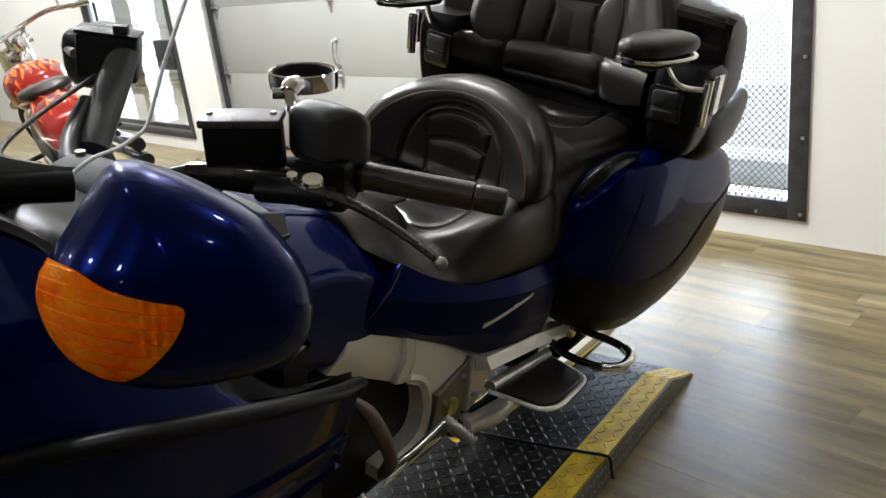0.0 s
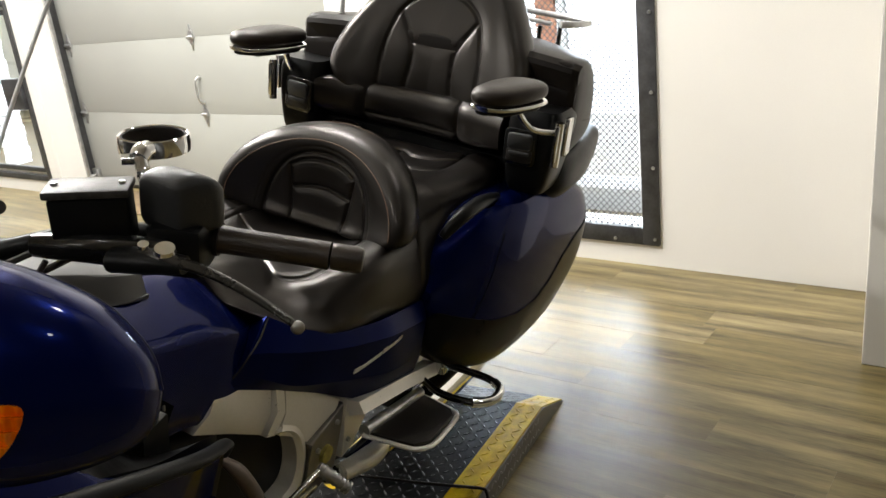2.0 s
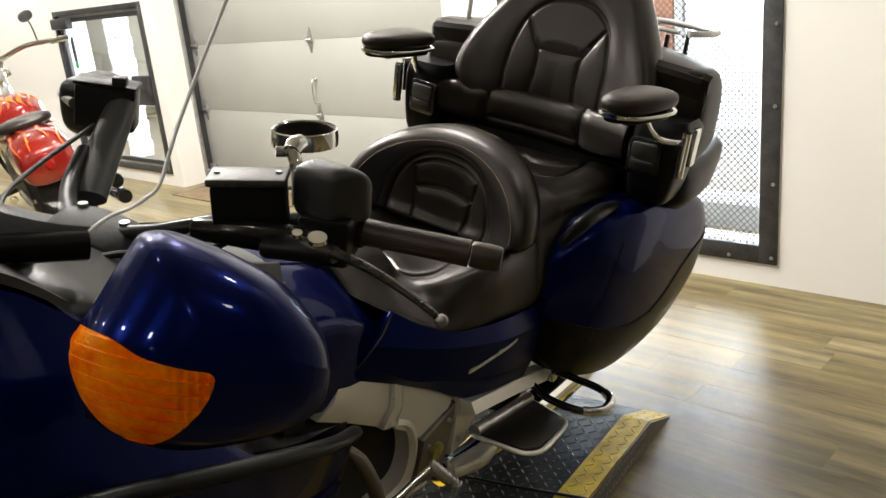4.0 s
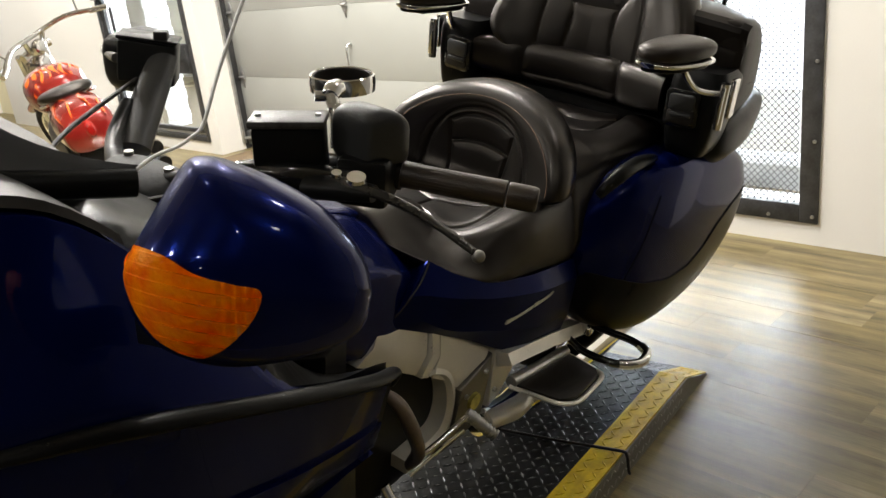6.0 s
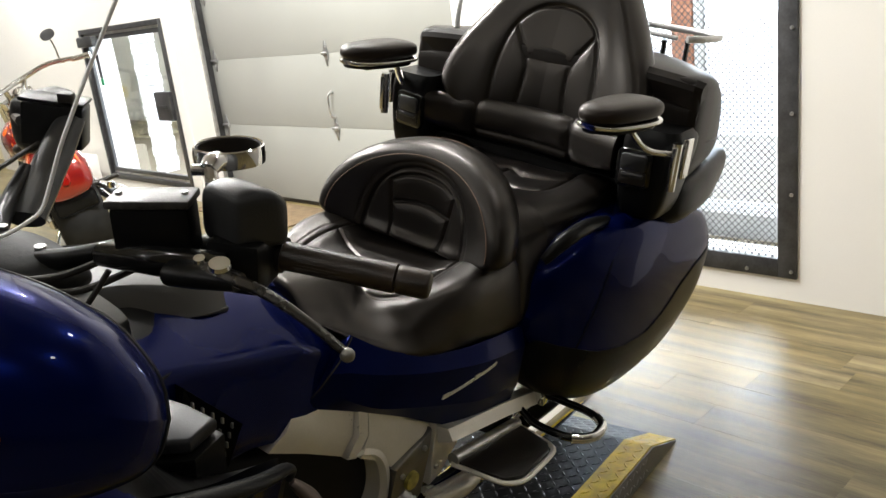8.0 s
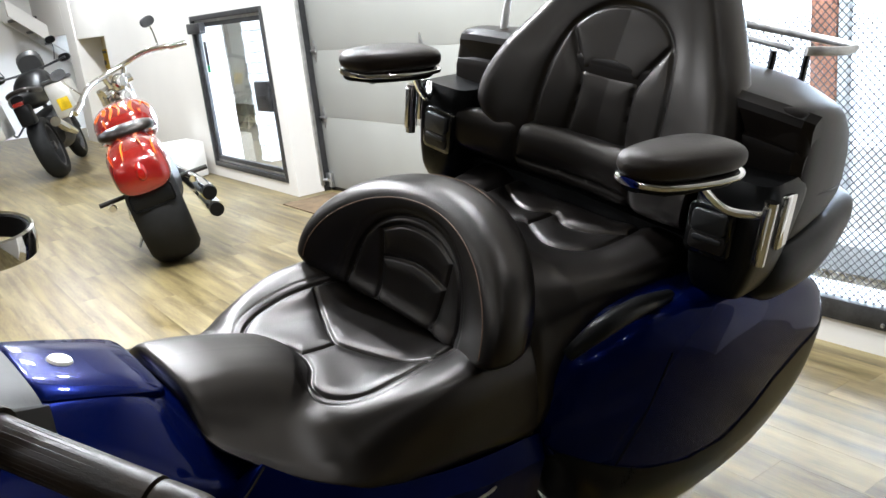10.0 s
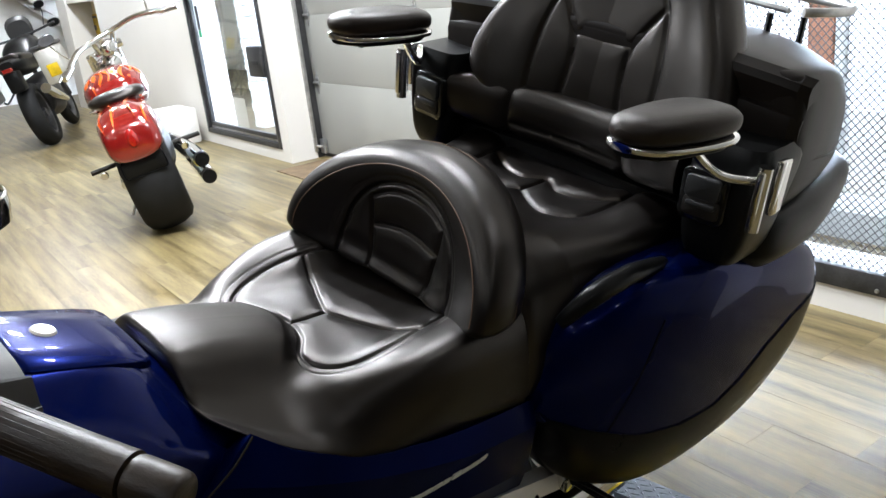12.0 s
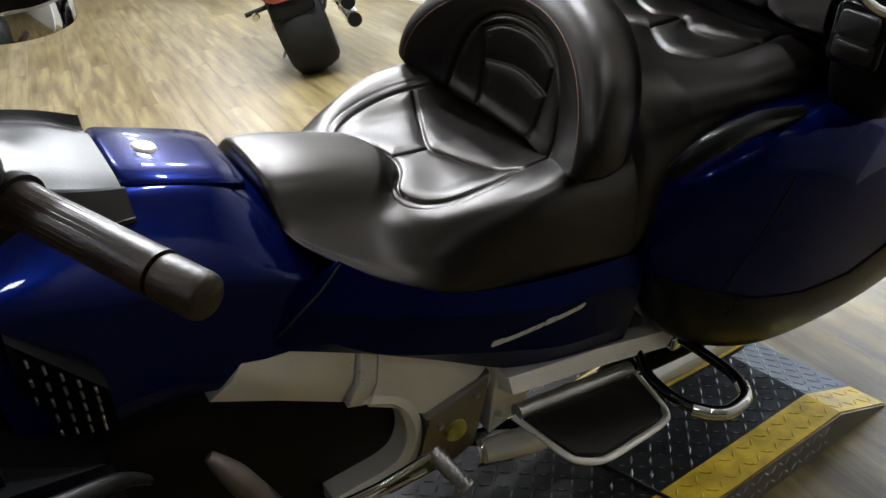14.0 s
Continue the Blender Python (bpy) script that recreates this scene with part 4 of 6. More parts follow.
rim_angle = np.unwrap([math.atan2(p.y + 0.008, p.x) for p in rim_line])
rim_size = np.array([math.hypot(p.x, p.y + 0.008) for p in rim_line])


def shell_w(u, v):
    """How far the shell stands out over the point (u, v) of its plane."""
    a = math.atan2(v + 0.008, u)
    a += 2 * math.pi if a < rim_angle[0] else 0
    r = math.hypot(u, v + 0.008) / float(np.interp(a, rim_angle, rim_size))
    return 0.068 * max(0.0, 1 - min(r, 1.0) ** 2.3) ** 0.5 - 0.012 * (u / 0.09) * max(0.0, 1 - r)


def in_mirror(s, u, v, w):
    p = MC + MU * u + MV * v + MW * (w - 0.05)
    return Vector((s * p.x, p.y, p.z))


for s in (1, -1):
    rings = []
    for i in range(71):
        k = math.sin(math.pi / 2 * i / 70)
        ring = [(p.x * k, -0.008 + (p.y + 0.008) * k) for p in rim_line]
        rings.append([in_mirror(s, u, v, shell_w(u, v) if i < 70 else 0.0) for u, v in ring])
    rings.append([in_mirror(s, p.x * 0.998, -0.008 + (p.y + 0.008) * 0.998, -0.006) for p in rim_line])
    bm = loft(rings, cap=False)
    bmesh.ops.remove_doubles(bm, verts=bm.verts, dist=0.0002)
    mir = part("mirror", bm, M_BLUE, bike, "blue mirror housing with an amber turn signal", sharp=60)
    back = [[in_mirror(s, p.x * k, -0.008 + (p.y + 0.008) * k, w) for p in rim_line] for k, w in ((0.985, -0.004), (1.012, -0.006), (1.018, -0.014), (1.0, -0.024), (0.93, -0.034), (0.8, -0.038))]
    part("mirror_frame", loft(back), M_BLACKPL, mir, "black mirror frame")
    part("mirror_glass", loft([[in_mirror(s, p.x * k, -0.008 + (p.y + 0.008) * k, w) for p in rim_line] for k, w in ((0.78, -0.0385), (0.78, -0.042))]), M_CHROME, mir)
    part("mirror_arm", loft([[in_mirror(s, u, v, w) for u, v in ((-0.02 + d, -0.03), (-0.02 + d, -0.07), (-0.07 + d, -0.075), (-0.075 + d, -0.035))] for d, w in ((0.0, -0.03), (-0.01, -0.07), (-0.03, -0.13))]), M_BLACKPL, mir, "black mirror arm")
    bm = bmesh.new()
    n, m = 260, 220
    grid = {}
    for i in range(n + 1):
        for j in range(m + 1):
            u, v = -0.096 + 0.104 * i / n, -0.083 + 0.09 * j / m
            if inside(u, v, lens_line):
                h = v + 0.24 * (u + 0.05) - 1.6 * (u + 0.045) ** 2
                step = (h * 105) % 1.0
                rib = 0.0048 * (step - 0.5) * min(1.0, max(0.12, (u + 0.075) / 0.03))
                tip = 0.0012 * math.sin(u * 900) * min(1.0, max(0.0, (u + 0.03) / 0.02))
                grid[i, j] = bm.verts.new(in_mirror(s, u, v, shell_w(u, v) + 0.0042 + rib + tip))
    for i, j in list(grid):
        k = [(i, j), (i + 1, j), (i + 1, j + 1), (i, j + 1)]
        if all(p in grid for p in k):
            bm.faces.new([grid[p] for p in k])
    ext = bmesh.ops.extrude_face_region(bm, geom=bm.faces[:])
    inward = in_mirror(s, 0, 0, -0.012) - in_mirror(s, 0, 0, 0)
    for v in [g for g in ext["geom"] if isinstance(g, bmesh.types.BMVert)]:
        v.co += inward
    lens = part("turn_signal", bm, M_AMBER, mir, "amber ribbed turn signal lens", sharp=70)


# windshield
SCREEN_EDGE = [(-0.453, 1.122), (-0.43, 1.132), (-0.392, 1.135), (-0.363, 1.15), (-0.342, 1.2), (-0.306, 1.268), (-0.24, 1.38), (-0.17, 1.5)]


def screen(u, v):
    """u from one side to the other, v from the base upwards."""
    w = 2 * u - 1
    k = v * (len(SCREEN_EDGE) - 1)
    i = min(int(k), len(SCREEN_EDGE) - 2)
    (y0, z0), (y1, z1) = SCREEN_EDGE[i], SCREEN_EDGE[i + 1]
    ey, ez = y0 + (y1 - y0) * (k - i), z0 + (z1 - z0) * (k - i)
    my, mz = -0.74 + 0.34 * v, 1.157 + 0.36 * v
    return Vector((w * 0.24, my + (ey - my) * w * w, mz + (ez - mz) * w * w))


bm = bmesh.new()
N = 28
for off in (0, 1):
    g = [[bm.verts.new(screen(i / N, j / N) + Vector((0, -0.004 * off, 0.002 * off))) for j in range(N + 1)] for i in range(N + 1)]
    for i in range(N):
        for j in range(N):
            bm.faces.new((g[i][j], g[i + 1][j], g[i + 1][j + 1], g[i][j + 1]))
bm.verts.ensure_lookup_table()
M = (N + 1) ** 2
edge = [(i, 0) for i in range(N)] + [(N, j) for j in range(N)] + [(N - i, N) for i in range(N)] + [(0, N - j) for j in range(N)]
for k, (i, j) in enumerate(edge):
    i2, j2 = edge[(k + 1) % len(edge)]
    a, b = i * (N + 1) + j, i2 * (N + 1) + j2
    bm.faces.new((bm.verts[a], bm.verts[b], bm.verts[b + M], bm.verts[a + M]))
shield = part("windshield", bm, M_SMOKE, bike, "clear curved windshield with its lit edge painted white")
shield.visible_shadow = False
part("shield_edge", tube([screen(1.0, k / 12) for k in range(13)], 0.0021, 40, 8), M_WHITEPL, shield, "white rim painting the lit edge of the clear screen")
part("shield_edge", tube([screen(0.0, k / 12) for k in range(13)], 0.0021, 40, 8), M_WHITEPL, shield)
for s in (1, -1):
    vis = []
    for i in range(13):
        u = 1 - 0.3 * i / 12
        top = 1.0 * (1 - u) + 0.01
        line = [screen(u, top * k / 6) + Vector((0, 0.005, 0.004)) for k in range(7)]
        vis.append(line + [p + Vector((0, -0.009, -0.003)) for p in reversed(line)])
    part("screen_base", mx(loft(vis), s), M_VISOR, shield, "dark grey lower screen panel")
part("shield_garnish", tube([screen(k / 20, 0.0) + Vector((0, 0.0, -0.012)) for k in range(21)], 0.016, 40, 10), M_BLACKPL, shield, "black garnish at the screen base")

# dash and inner fairing
dash = part("dash_panel", loft(smooth_rings([(-0.62, 0.0, 1.02, 0.26, 0.06, 4), (-0.5, 0, 1.03, 0.29, 0.06, 4), (-0.4, 0, 0.99, 0.28, 0.05, 4), (-0.3, 0, 0.945, 0.22, 0.04, 4), (-0.24, 0, 0.93, 0.17, 0.03, 4)], 24, lambda y, cx, cz, hw, hh, e: ring_y(y, cx, cz, hw, hh, e, 32))), M_BLACKPL, bike, "black dash and inner fairing")
part("gauge_hood", loft(smooth_rings([(-0.66, 0, 1.1, 0.18, 0.05, 3), (-0.56, 0, 1.11, 0.2, 0.05, 3), (-0.48, 0, 1.09, 0.19, 0.045, 3)], 12, lambda y, cx, cz, hw, hh, e: ring_y(y, cx, cz, hw, hh, e, 32))), M_GREYPL, dash)
part("ignition", tube([(-0.01, -0.26, 0.962), (-0.01, -0.26, 0.985)], 0.022, 4, 20), M_CHROME, dash, "chrome ignition ring")

# handlebar, turned to the right
HB = bike
bar = part("handlebar", tube([(-0.27, -0.12, 1.0), (-0.2, -0.2, 0.97), (-0.05, -0.28, 0.98), (0.08, -0.27, 1.01), (0.2, -0.21, 1.05), (0.32, -0.165, 1.065), (0.36, -0.145, 1.064)], 0.014, 30, 12), M_BLACKPL, bike, "black handlebar turned to the right")
yoke = part("yoke", loft(smooth_rings([(-0.335, 0.0, 0.975, 0.05, 0.012, 2.4), (-0.32, 0.0, 0.98, 0.075, 0.026, 2.4), (-0.275, 0.0, 0.982, 0.09, 0.034, 2.4), (-0.235, 0.0, 0.972, 0.08, 0.026, 2.4), (-0.22, 0.0, 0.965, 0.06, 0.012, 2.4)], 24, lambda y, cx, cz, hw, hh, e: ring_y(y, cx, cz, hw, hh, e, 28))), M_TYRE, bar, "matt black fork bridge cover")
for x in (-0.045, 0.045):
    part("clamp_bolt", tube([(x, -0.275, 1.005), (x, -0.275, 1.019)], 0.007, 3, 12, False), M_ALUDARK, yoke)
for x0, x1, z0 in ((0.2, 0.06, 1.06), (0.23, 0.1, 1.05)):
    part("control_cable", tube([(x0, -0.235, z0), (x0 - 0.05, -0.3, z0 - 0.035), (x1 + 0.02, -0.335, 1.0), (x1 - 0.06, -0.34, 0.95)], 0.0045, 30, 8), M_RUBBER, bar, "black control cable")
GD = (Vector((0.5, -0.077, 1.054)) - Vector((0.345, -0.15, 1.064))).normalized()
G0 = Vector((0.345, -0.15, 1.064))
grip = part("grip", tube([G0, G0 + GD * 0.06, G0 + GD * 0.136], [0.0175, 0.0165, 0.0165, 0.0168, 0.0172], 20, 28), M_GRIP, bar, "worn brown-black rubber grip")
bm = bmesh.new()
for k in range(26):
    a = 2 * math.pi * k / 26
    up = Vector((0, 0, 1))
    e1 = GD.cross(up).normalized()
    e2 = GD.cross(e1)
    o = (e1 * math.cos(a) + e2 * math.sin(a)) * 0.0164
    tube([G0 + o + GD * 0.008, G0 + o + GD * 0.07, G0 + o + GD * 0.128], 0.00035, 3, 5, False, bm=bm)
part("grip_rib", bm, M_GRIP, grip)
part("bar_end", tube([G0 + GD * 0.138, G0 + GD * 0.142, G0 + GD * 0.17, G0 + GD * 0.176], [0.0145, 0.0165, 0.0165, 0.013], 12, 24), M_GRIP, bar, "worn dark bar end weight")
part("grip_flange", tube([G0 - GD * 0.006, G0 + GD * 0.004], 0.021, 4, 20), M_RUBBER, bar)
RX = math.degrees(math.atan2(0.051, 0.069))
res = part("fluid_reservoir", box((-0.043, -0.021, -0.066), (0.043, 0.021, -0.006), 0.005), M_BLACKPL, bar, "black clutch fluid reservoir", m=pose(0.25, -0.248, 1.134, 0, -4, RX))
part("reservoir_cap", box((-0.046, -0.024, -0.006), (0.046, 0.024, 0.004), 0.003), M_CAP, res, "worn grey reservoir cap")
for x in (-0.036, 0.036):
    bm = bmesh.new()
    bmesh.ops.create_cone(bm, cap_ends=True, segments=12, radius1=0.004, radius2=0.0035, depth=0.003)
    part("screw", bm, M_GALV, res, m=pose(x, 0, 0.0055))
part("clutch_cylinder", tube([(0.2, -0.285, 1.062), (0.27, -0.262, 1.07), (0.34, -0.225, 1.068)], [0.014, 0.018, 0.02], 14, 14), M_GLOSSBLK, bar)
sw = part("switch_housing", loft(smooth_rings([(-0.214, 0.316, 1.118, 0.022, 0.022, 4), (-0.21, 0.317, 1.119, 0.031, 0.031, 5), (-0.192, 0.322, 1.121, 0.036, 0.036, 4), (-0.172, 0.33, 1.118, 0.035, 0.034, 5), (-0.156, 0.334, 1.112, 0.028, 0.028, 5), (-0.15, 0.335, 1.11, 0.016, 0.018, 4)], 26, lambda y, cx, cz, hw, hh, e: ring_y(y, cx, cz, hw, hh, e, 28))), M_GREYPL, bar, "grey-black switch housing")
part("switch_block", box((-0.032, -0.034, -0.03), (0.032, 0.03, 0.032), 0.008), M_BLACKPL, sw, m=pose(0.326, -0.188, 1.066, 0, 0, 25))
part("lever_perch", tube([(0.3, -0.262, 1.066), (0.34, -0.258, 1.074), (0.385, -0.246, 1.078)], [0.02, 0.019, 0.013], 14, 14, flat=0.75), M_BLACKPL, bar, "black clutch lever perch")
for x, y, z in ((0.315, -0.245, 1.075), (0.335, -0.24, 1.06), (0.3, -0.25, 1.06)):
    part("switch", box((-0.007, -0.006, -0.005), (0.007, 0.006, 0.005), 0.002), M_RUBBER, sw, m=pose(x, y, z))
lever = part("clutch_lever", tube([(0.335, -0.258, 1.082), (0.367, -0.254, 1.083), (0.42, -0.243, 1.077), (0.475, -0.238, 1.064), (0.522, -0.232, 1.045)], [0.01, 0.0095, 0.0072, 0.006, 0.0055], 40, 14, flat=0.7), M_LEVER, bar, "bare metal clutch lever with a ball end")
bm = bmesh.new()
bmesh.ops.create_uvsphere(bm, u_segments=24, v_segments=16, radius=0.0075)
part("ball_end", bm, M_ALUDARK, lever, m=pose(0.524, -0.232, 1.043))
bm = bmesh.new()
bmesh.ops.create_cone(bm, cap_ends=True, segments=24, radius1=0.0125, radius2=0.011, depth=0.004)
part("pivot_bolt", bm, M_CHROME, lever, m=pose(0.364, -0.253, 1.0935, 12, 10))
bm = bmesh.new()
bmesh.ops.create_cone(bm, cap_ends=True, segments=18, radius1=0.007, radius2=0.006, depth=0.004)
part("pivot_bolt", bm, M_CHROME, lever, m=pose(0.338, -0.258, 1.0925, 12, 10))

# cup holder
def annulus(r0, r1, z0, z1, n=48):
    bm = bmesh.new()
    prof = [(r0, z0), (r1, z0), (r1 + 0.001, (z0 + z1) / 2), (r1, z1), ((r0 + r1) / 2, z1 + 0.0015), (r0, z1)]
    vs = [[bm.verts.new((r * math.cos(2 * math.pi * i / n), r * math.sin(2 * math.pi * i / n), z)) for r, z in prof] for i in range(n)]
    for i in range(n):
        for j in range(len(prof)):
            k = (j + 1) % len(prof)
            bm.faces.new((vs[i][j], vs[(i + 1) % n][j], vs[(i + 1) % n][k], vs[i][k]))
    return bm


cup = part("cup_ring", annulus(0.0405, 0.044, -0.021, 0.0), M_CHROME, bar, "chrome cup holder ring", m=pose(0.199, -0.1, 1.15, 0, -4, 0))
part("ring_liner", annulus(0.038, 0.0404, -0.02, -0.0015), M_RUBBER, cup)
clamp = part("cup_clamp", tube([(0.229, -0.138, 1.147), (0.23, -0.15, 1.145), (0.234, -0.16, 1.14)], [0.011, 0.013, 0.011], 10, 14), M_CHROME, bar, "chrome cup holder clamp")
part("cup_stem", tube([(0.234, -0.158, 1.14), (0.25, -0.166, 1.118), (0.258, -0.172, 1.08)], [0.009, 0.008, 0.009], 12, 12), M_CHROME, clamp)
for x, y, z in ((0.222, -0.158, 1.138), (0.246, -0.158, 1.128)):
    part("knob", tube([(x - 0.006, y - 0.012, z), (x + 0.004, y, z)], 0.007, 4, 10), M_CHROME, clamp)
# right-hand end of the handlebar
rr = part("brake_reservoir", box((-0.05, -0.025, -0.05), (0.05, 0.025, 0.025), 0.006), M_BLACKPL, bar, "black brake fluid reservoir", m=pose(-0.33, -0.03, 1.06, 0, 6, 42))
part("reservoir_cap", box((-0.052, -0.027, 0.026), (0.052, 0.027, 0.033), 0.003), M_BLACKPL, rr)
part("throttle_housing", loft(smooth_rings([(-0.06, -0.4, 1.03, 0.02, 0.03, 3), (-0.045, -0.4, 1.03, 0.045, 0.05, 3), (0.03, -0.405, 1.03, 0.045, 0.055, 3), (0.045, -0.405, 1.03, 0.02, 0.03, 3)], 12, lambda y, cx, cz, hw, hh, e: ring_y(y, cx, cz, hw, hh, e, 24))), M_BLACKPL, bar)
part("grip", tube([(-0.43, 0.03, 1.035), (-0.53, 0.1, 1.025)], 0.0185, 8, 16), M_RUBBER, bar)
part("brake_lever", tube([(-0.37, -0.07, 1.05), (-0.45, -0.04, 1.04), (-0.55, 0.02, 1.02)], [0.009, 0.007, 0.006], 20, 8), M_ALUDARK, bar)
part("stalk", tube([(-0.3, -0.02, 1.06), (-0.27, -0.07, 1.02), (-0.2, -0.17, 0.95)], [0.024, 0.03, 0.032], 10, 14, flat=0.6), M_GREYPL, bar, "dark grey handlebar riser")
for dx, dy, dz in ((0.0, 0.0, 0.045), (-0.05, -0.02, 0.03), (-0.09, 0.01, 0.0)):
    part("switch", box((-0.012, -0.01, -0.008), (0.012, 0.01, 0.008), 0.003), M_RUBBER, bar, m=pose(-0.29 + dx, -0.03 + dy, 1.055 + dz, 0, 0, 40))
part("cable", tube([(0.22, -0.29, 1.05), (0.2, -0.32, 1.0), (0.15, -0.34, 0.975), (0.06, -0.36, 0.985)], 0.0035, 30, 8), M_RUBBER, bar, "black clutch cable")
part("cable", tube([(-0.3, -0.08, 1.03), (-0.2, -0.3, 0.99), (-0.05, -0.36, 0.98)], 0.004, 24, 8), M_RUBBER, bar)

# engine side
eng = part("engine", loft(smooth_rings([(-0.4, 0, 0.4, 0.12, 0.2, 4), (-0.1, 0, 0.4, 0.145, 0.23, 4), (0.2, 0, 0.37, 0.15, 0.2, 4), (0.5, 0, 0.38, 0.14, 0.16, 4), (0.75, 0, 0.42, 0.1, 0.12, 4)], 18, lambda y, cx, cz, hw, hh, e: ring_y(y, cx, cz, hw, hh, e, 32))), M_BLACKPL, bike, "black engine block under the covers")


def slab(outline, x0, x1, bevel):
    return prism(outline, "x", x0, x1, bevel, 3)


for s in (1, -1):
    def both(bm):
        return mx(bm, s)
    def strip(name, xs, keys, parent, label=""):
        bm = loft([[Vector((x, y, z)) for x, (y, z) in zip(xs, q)] for q in keys])
        bmesh.ops.bevel(bm, geom=[e for e in bm.edges if e.calc_face_angle(0) > 0.35], offset=0.003, segments=2, profile=0.5, affect="EDGES")
        return part(name, both(bm), M_ALU, parent, label, sharp=50)
    cov = strip("engine_cover", (0.12, 0.172, 0.183, 0.172, 0.12), (((0.036, 0.676), (0.034, 0.675), (0.004, 0.647), (-0.026, 0.617), (-0.026, 0.617)), ((0.1, 0.642), (0.1, 0.64), (0.078, 0.603), (0.058, 0.567), (0.058, 0.567)), ((0.176, 0.599), (0.176, 0.597), (0.163, 0.552), (0.147, 0.508), (0.147, 0.508))), bike, "silver painted engine cover")
    strip("cover_rib", (0.12, 0.18, 0.194, 0.182, 0.12), (((0.18, 0.604), (0.18, 0.602), (0.168, 0.555), (0.151, 0.503), (0.151, 0.5)), ((0.204, 0.589), (0.204, 0.587), (0.192, 0.54), (0.176, 0.492), (0.176, 0.489))), cov)
    strip("frame_cover", (0.12, 0.182, 0.193, 0.188, 0.12), (((0.206, 0.587), (0.206, 0.585), (0.195, 0.538), (0.18, 0.492), (0.18, 0.492)), ((0.286, 0.533), (0.286, 0.531), (0.268, 0.488), (0.232, 0.456), (0.23, 0.456)), ((0.345, 0.489), (0.345, 0.487), (0.335, 0.455), (0.27, 0.418), (0.265, 0.418)),
                                  ((0.397, 0.45), (0.397, 0.448), (0.394, 0.428), (0.39, 0.40), (0.388, 0.40))), cov)
    inner = bowed([(0.172, 0.5), (0.205, 0.482), (0.228, 0.452), (0.24, 0.41), (0.24, 0.372), (0.226, 0.342), (0.198, 0.331), (0.165, 0.329), (0.11, 0.326)], 30)
    outer = bowed([(0.19, 0.512), (0.228, 0.486), (0.253, 0.45), (0.265, 0.41), (0.265, 0.368), (0.255, 0.328), (0.232, 0.305), (0.17, 0.296), (0.11, 0.294)], 30)
    part("frame_leg", both(loft([[Vector((0.15, *a)), Vector((0.186, *a)), Vector((0.196, (a[0] * 0.6 + b[0] * 0.4), (a[1] * 0.6 + b[1] * 0.4))), Vector((0.19, *b)), Vector((0.15, *b))] for a, b in zip(inner, outer)])), M_ALU, cov)
    plate = part("pivot_plate", both(slab([(0.268, 0.416), (0.388, 0.449), (0.38, 0.4), (0.362, 0.3), (0.335, 0.288), (0.29, 0.285), (0.2, 0.282), (0.238, 0.305), (0.262, 0.335), (0.27, 0.37)], 0.16, 0.2, 0.006)), M_ALUDARK, cov, "grey metal pivot plate")
    bm = bmesh.new()
    bmesh.ops.create_cone(bm, cap_ends=True, segments=24, radius1=0.021, radius2=0.019, depth=0.01)
    ring = part("pivot_cap", bm, M_BRASS, plate, "yellowish pivot bolt cap", m=pose(s * 0.203, 0.32, 0.362, 0, 90))
    for y, z in ((0.292, 0.388), (0.36, 0.418), (0.415, 0.415), (0.405, 0.345)):
        bm = bmesh.new()
        bmesh.ops.create_cone(bm, cap_ends=True, segments=14, radius1=0.006, radius2=0.005, depth=0.006)
        part("bolt", bm, M_GALV, plate, m=pose(s * 0.203, y, z, 0, 90))
    part("rear_bracket", both(slab([(0.402, 0.45), (0.5, 0.41), (0.5, 0.375), (0.43, 0.31), (0.392, 0.3), (0.396, 0.4)], 0.15, 0.198, 0.004)), M_ALU, cov)
    hanger = part("footrest_bar", both(loft([[Vector(p) for p in q] for q in (((0.2, 0.4, 0.45), (0.228, 0.4, 0.455), (0.242, 0.4, 0.43), (0.205, 0.4, 0.41)), ((0.2, 0.6, 0.406), (0.23, 0.6, 0.412), (0.246, 0.6, 0.387), (0.205, 0.6, 0.37)), ((0.2, 0.748, 0.37), (0.236, 0.748, 0.376), (0.246, 0.748, 0.345), (0.205, 0.748, 0.34)))])), M_ALU, bike, "silver footrest hanger bar")
    # rider footboard
    fb = part("footboard", both(prism([(0.24, 0.414), (0.3, 0.428), (0.345, 0.44), (0.366, 0.482), (0.352, 0.622), (0.335, 0.645), (0.243, 0.664)], "z", -0.004, 0.007, 0.003)), M_RUBBER, hanger, "rubber footboard with a bright metal rim")
    fb.matrix_basis = pose(0, 0.415, 0.368, -9) @ pose(0, -0.415, 0)
    rimp = [(0.236, 0.41), (0.28, 0.42), (0.33, 0.43), (0.355, 0.443), (0.372, 0.48), (0.368, 0.55), (0.358, 0.628), (0.339, 0.652), (0.29, 0.663), (0.243, 0.67)]
    part("board_rim", both(tube([(x, y, -0.002) for x, y in rimp], 0.0062, 48, 10, flat=0.8)), M_ALU, fb, "bright metal rim")
    part("board_hinge", both(tube([(0.237, 0.412, 0.008), (0.24, 0.53, 0.008), (0.242, 0.66, 0.008)], 0.014, 8, 14)), M_GALV, fb, "bare metal hinge tube")
    pf = part("passenger_footrest", both(tube([(0.235, 0.68, 0.362), (0.255, 0.67, 0.361), (0.293, 0.656, 0.36), (0.348, 0.656, 0.36), (0.39, 0.672, 0.36), (0.414, 0.708, 0.36), (0.41, 0.75, 0.362), (0.37, 0.772, 0.364), (0.3, 0.766, 0.368), (0.245, 0.755, 0.372)], 0.0095, 54, 12)), M_GLOSSBLK, hanger, "black looped passenger footrest with a chrome tip")
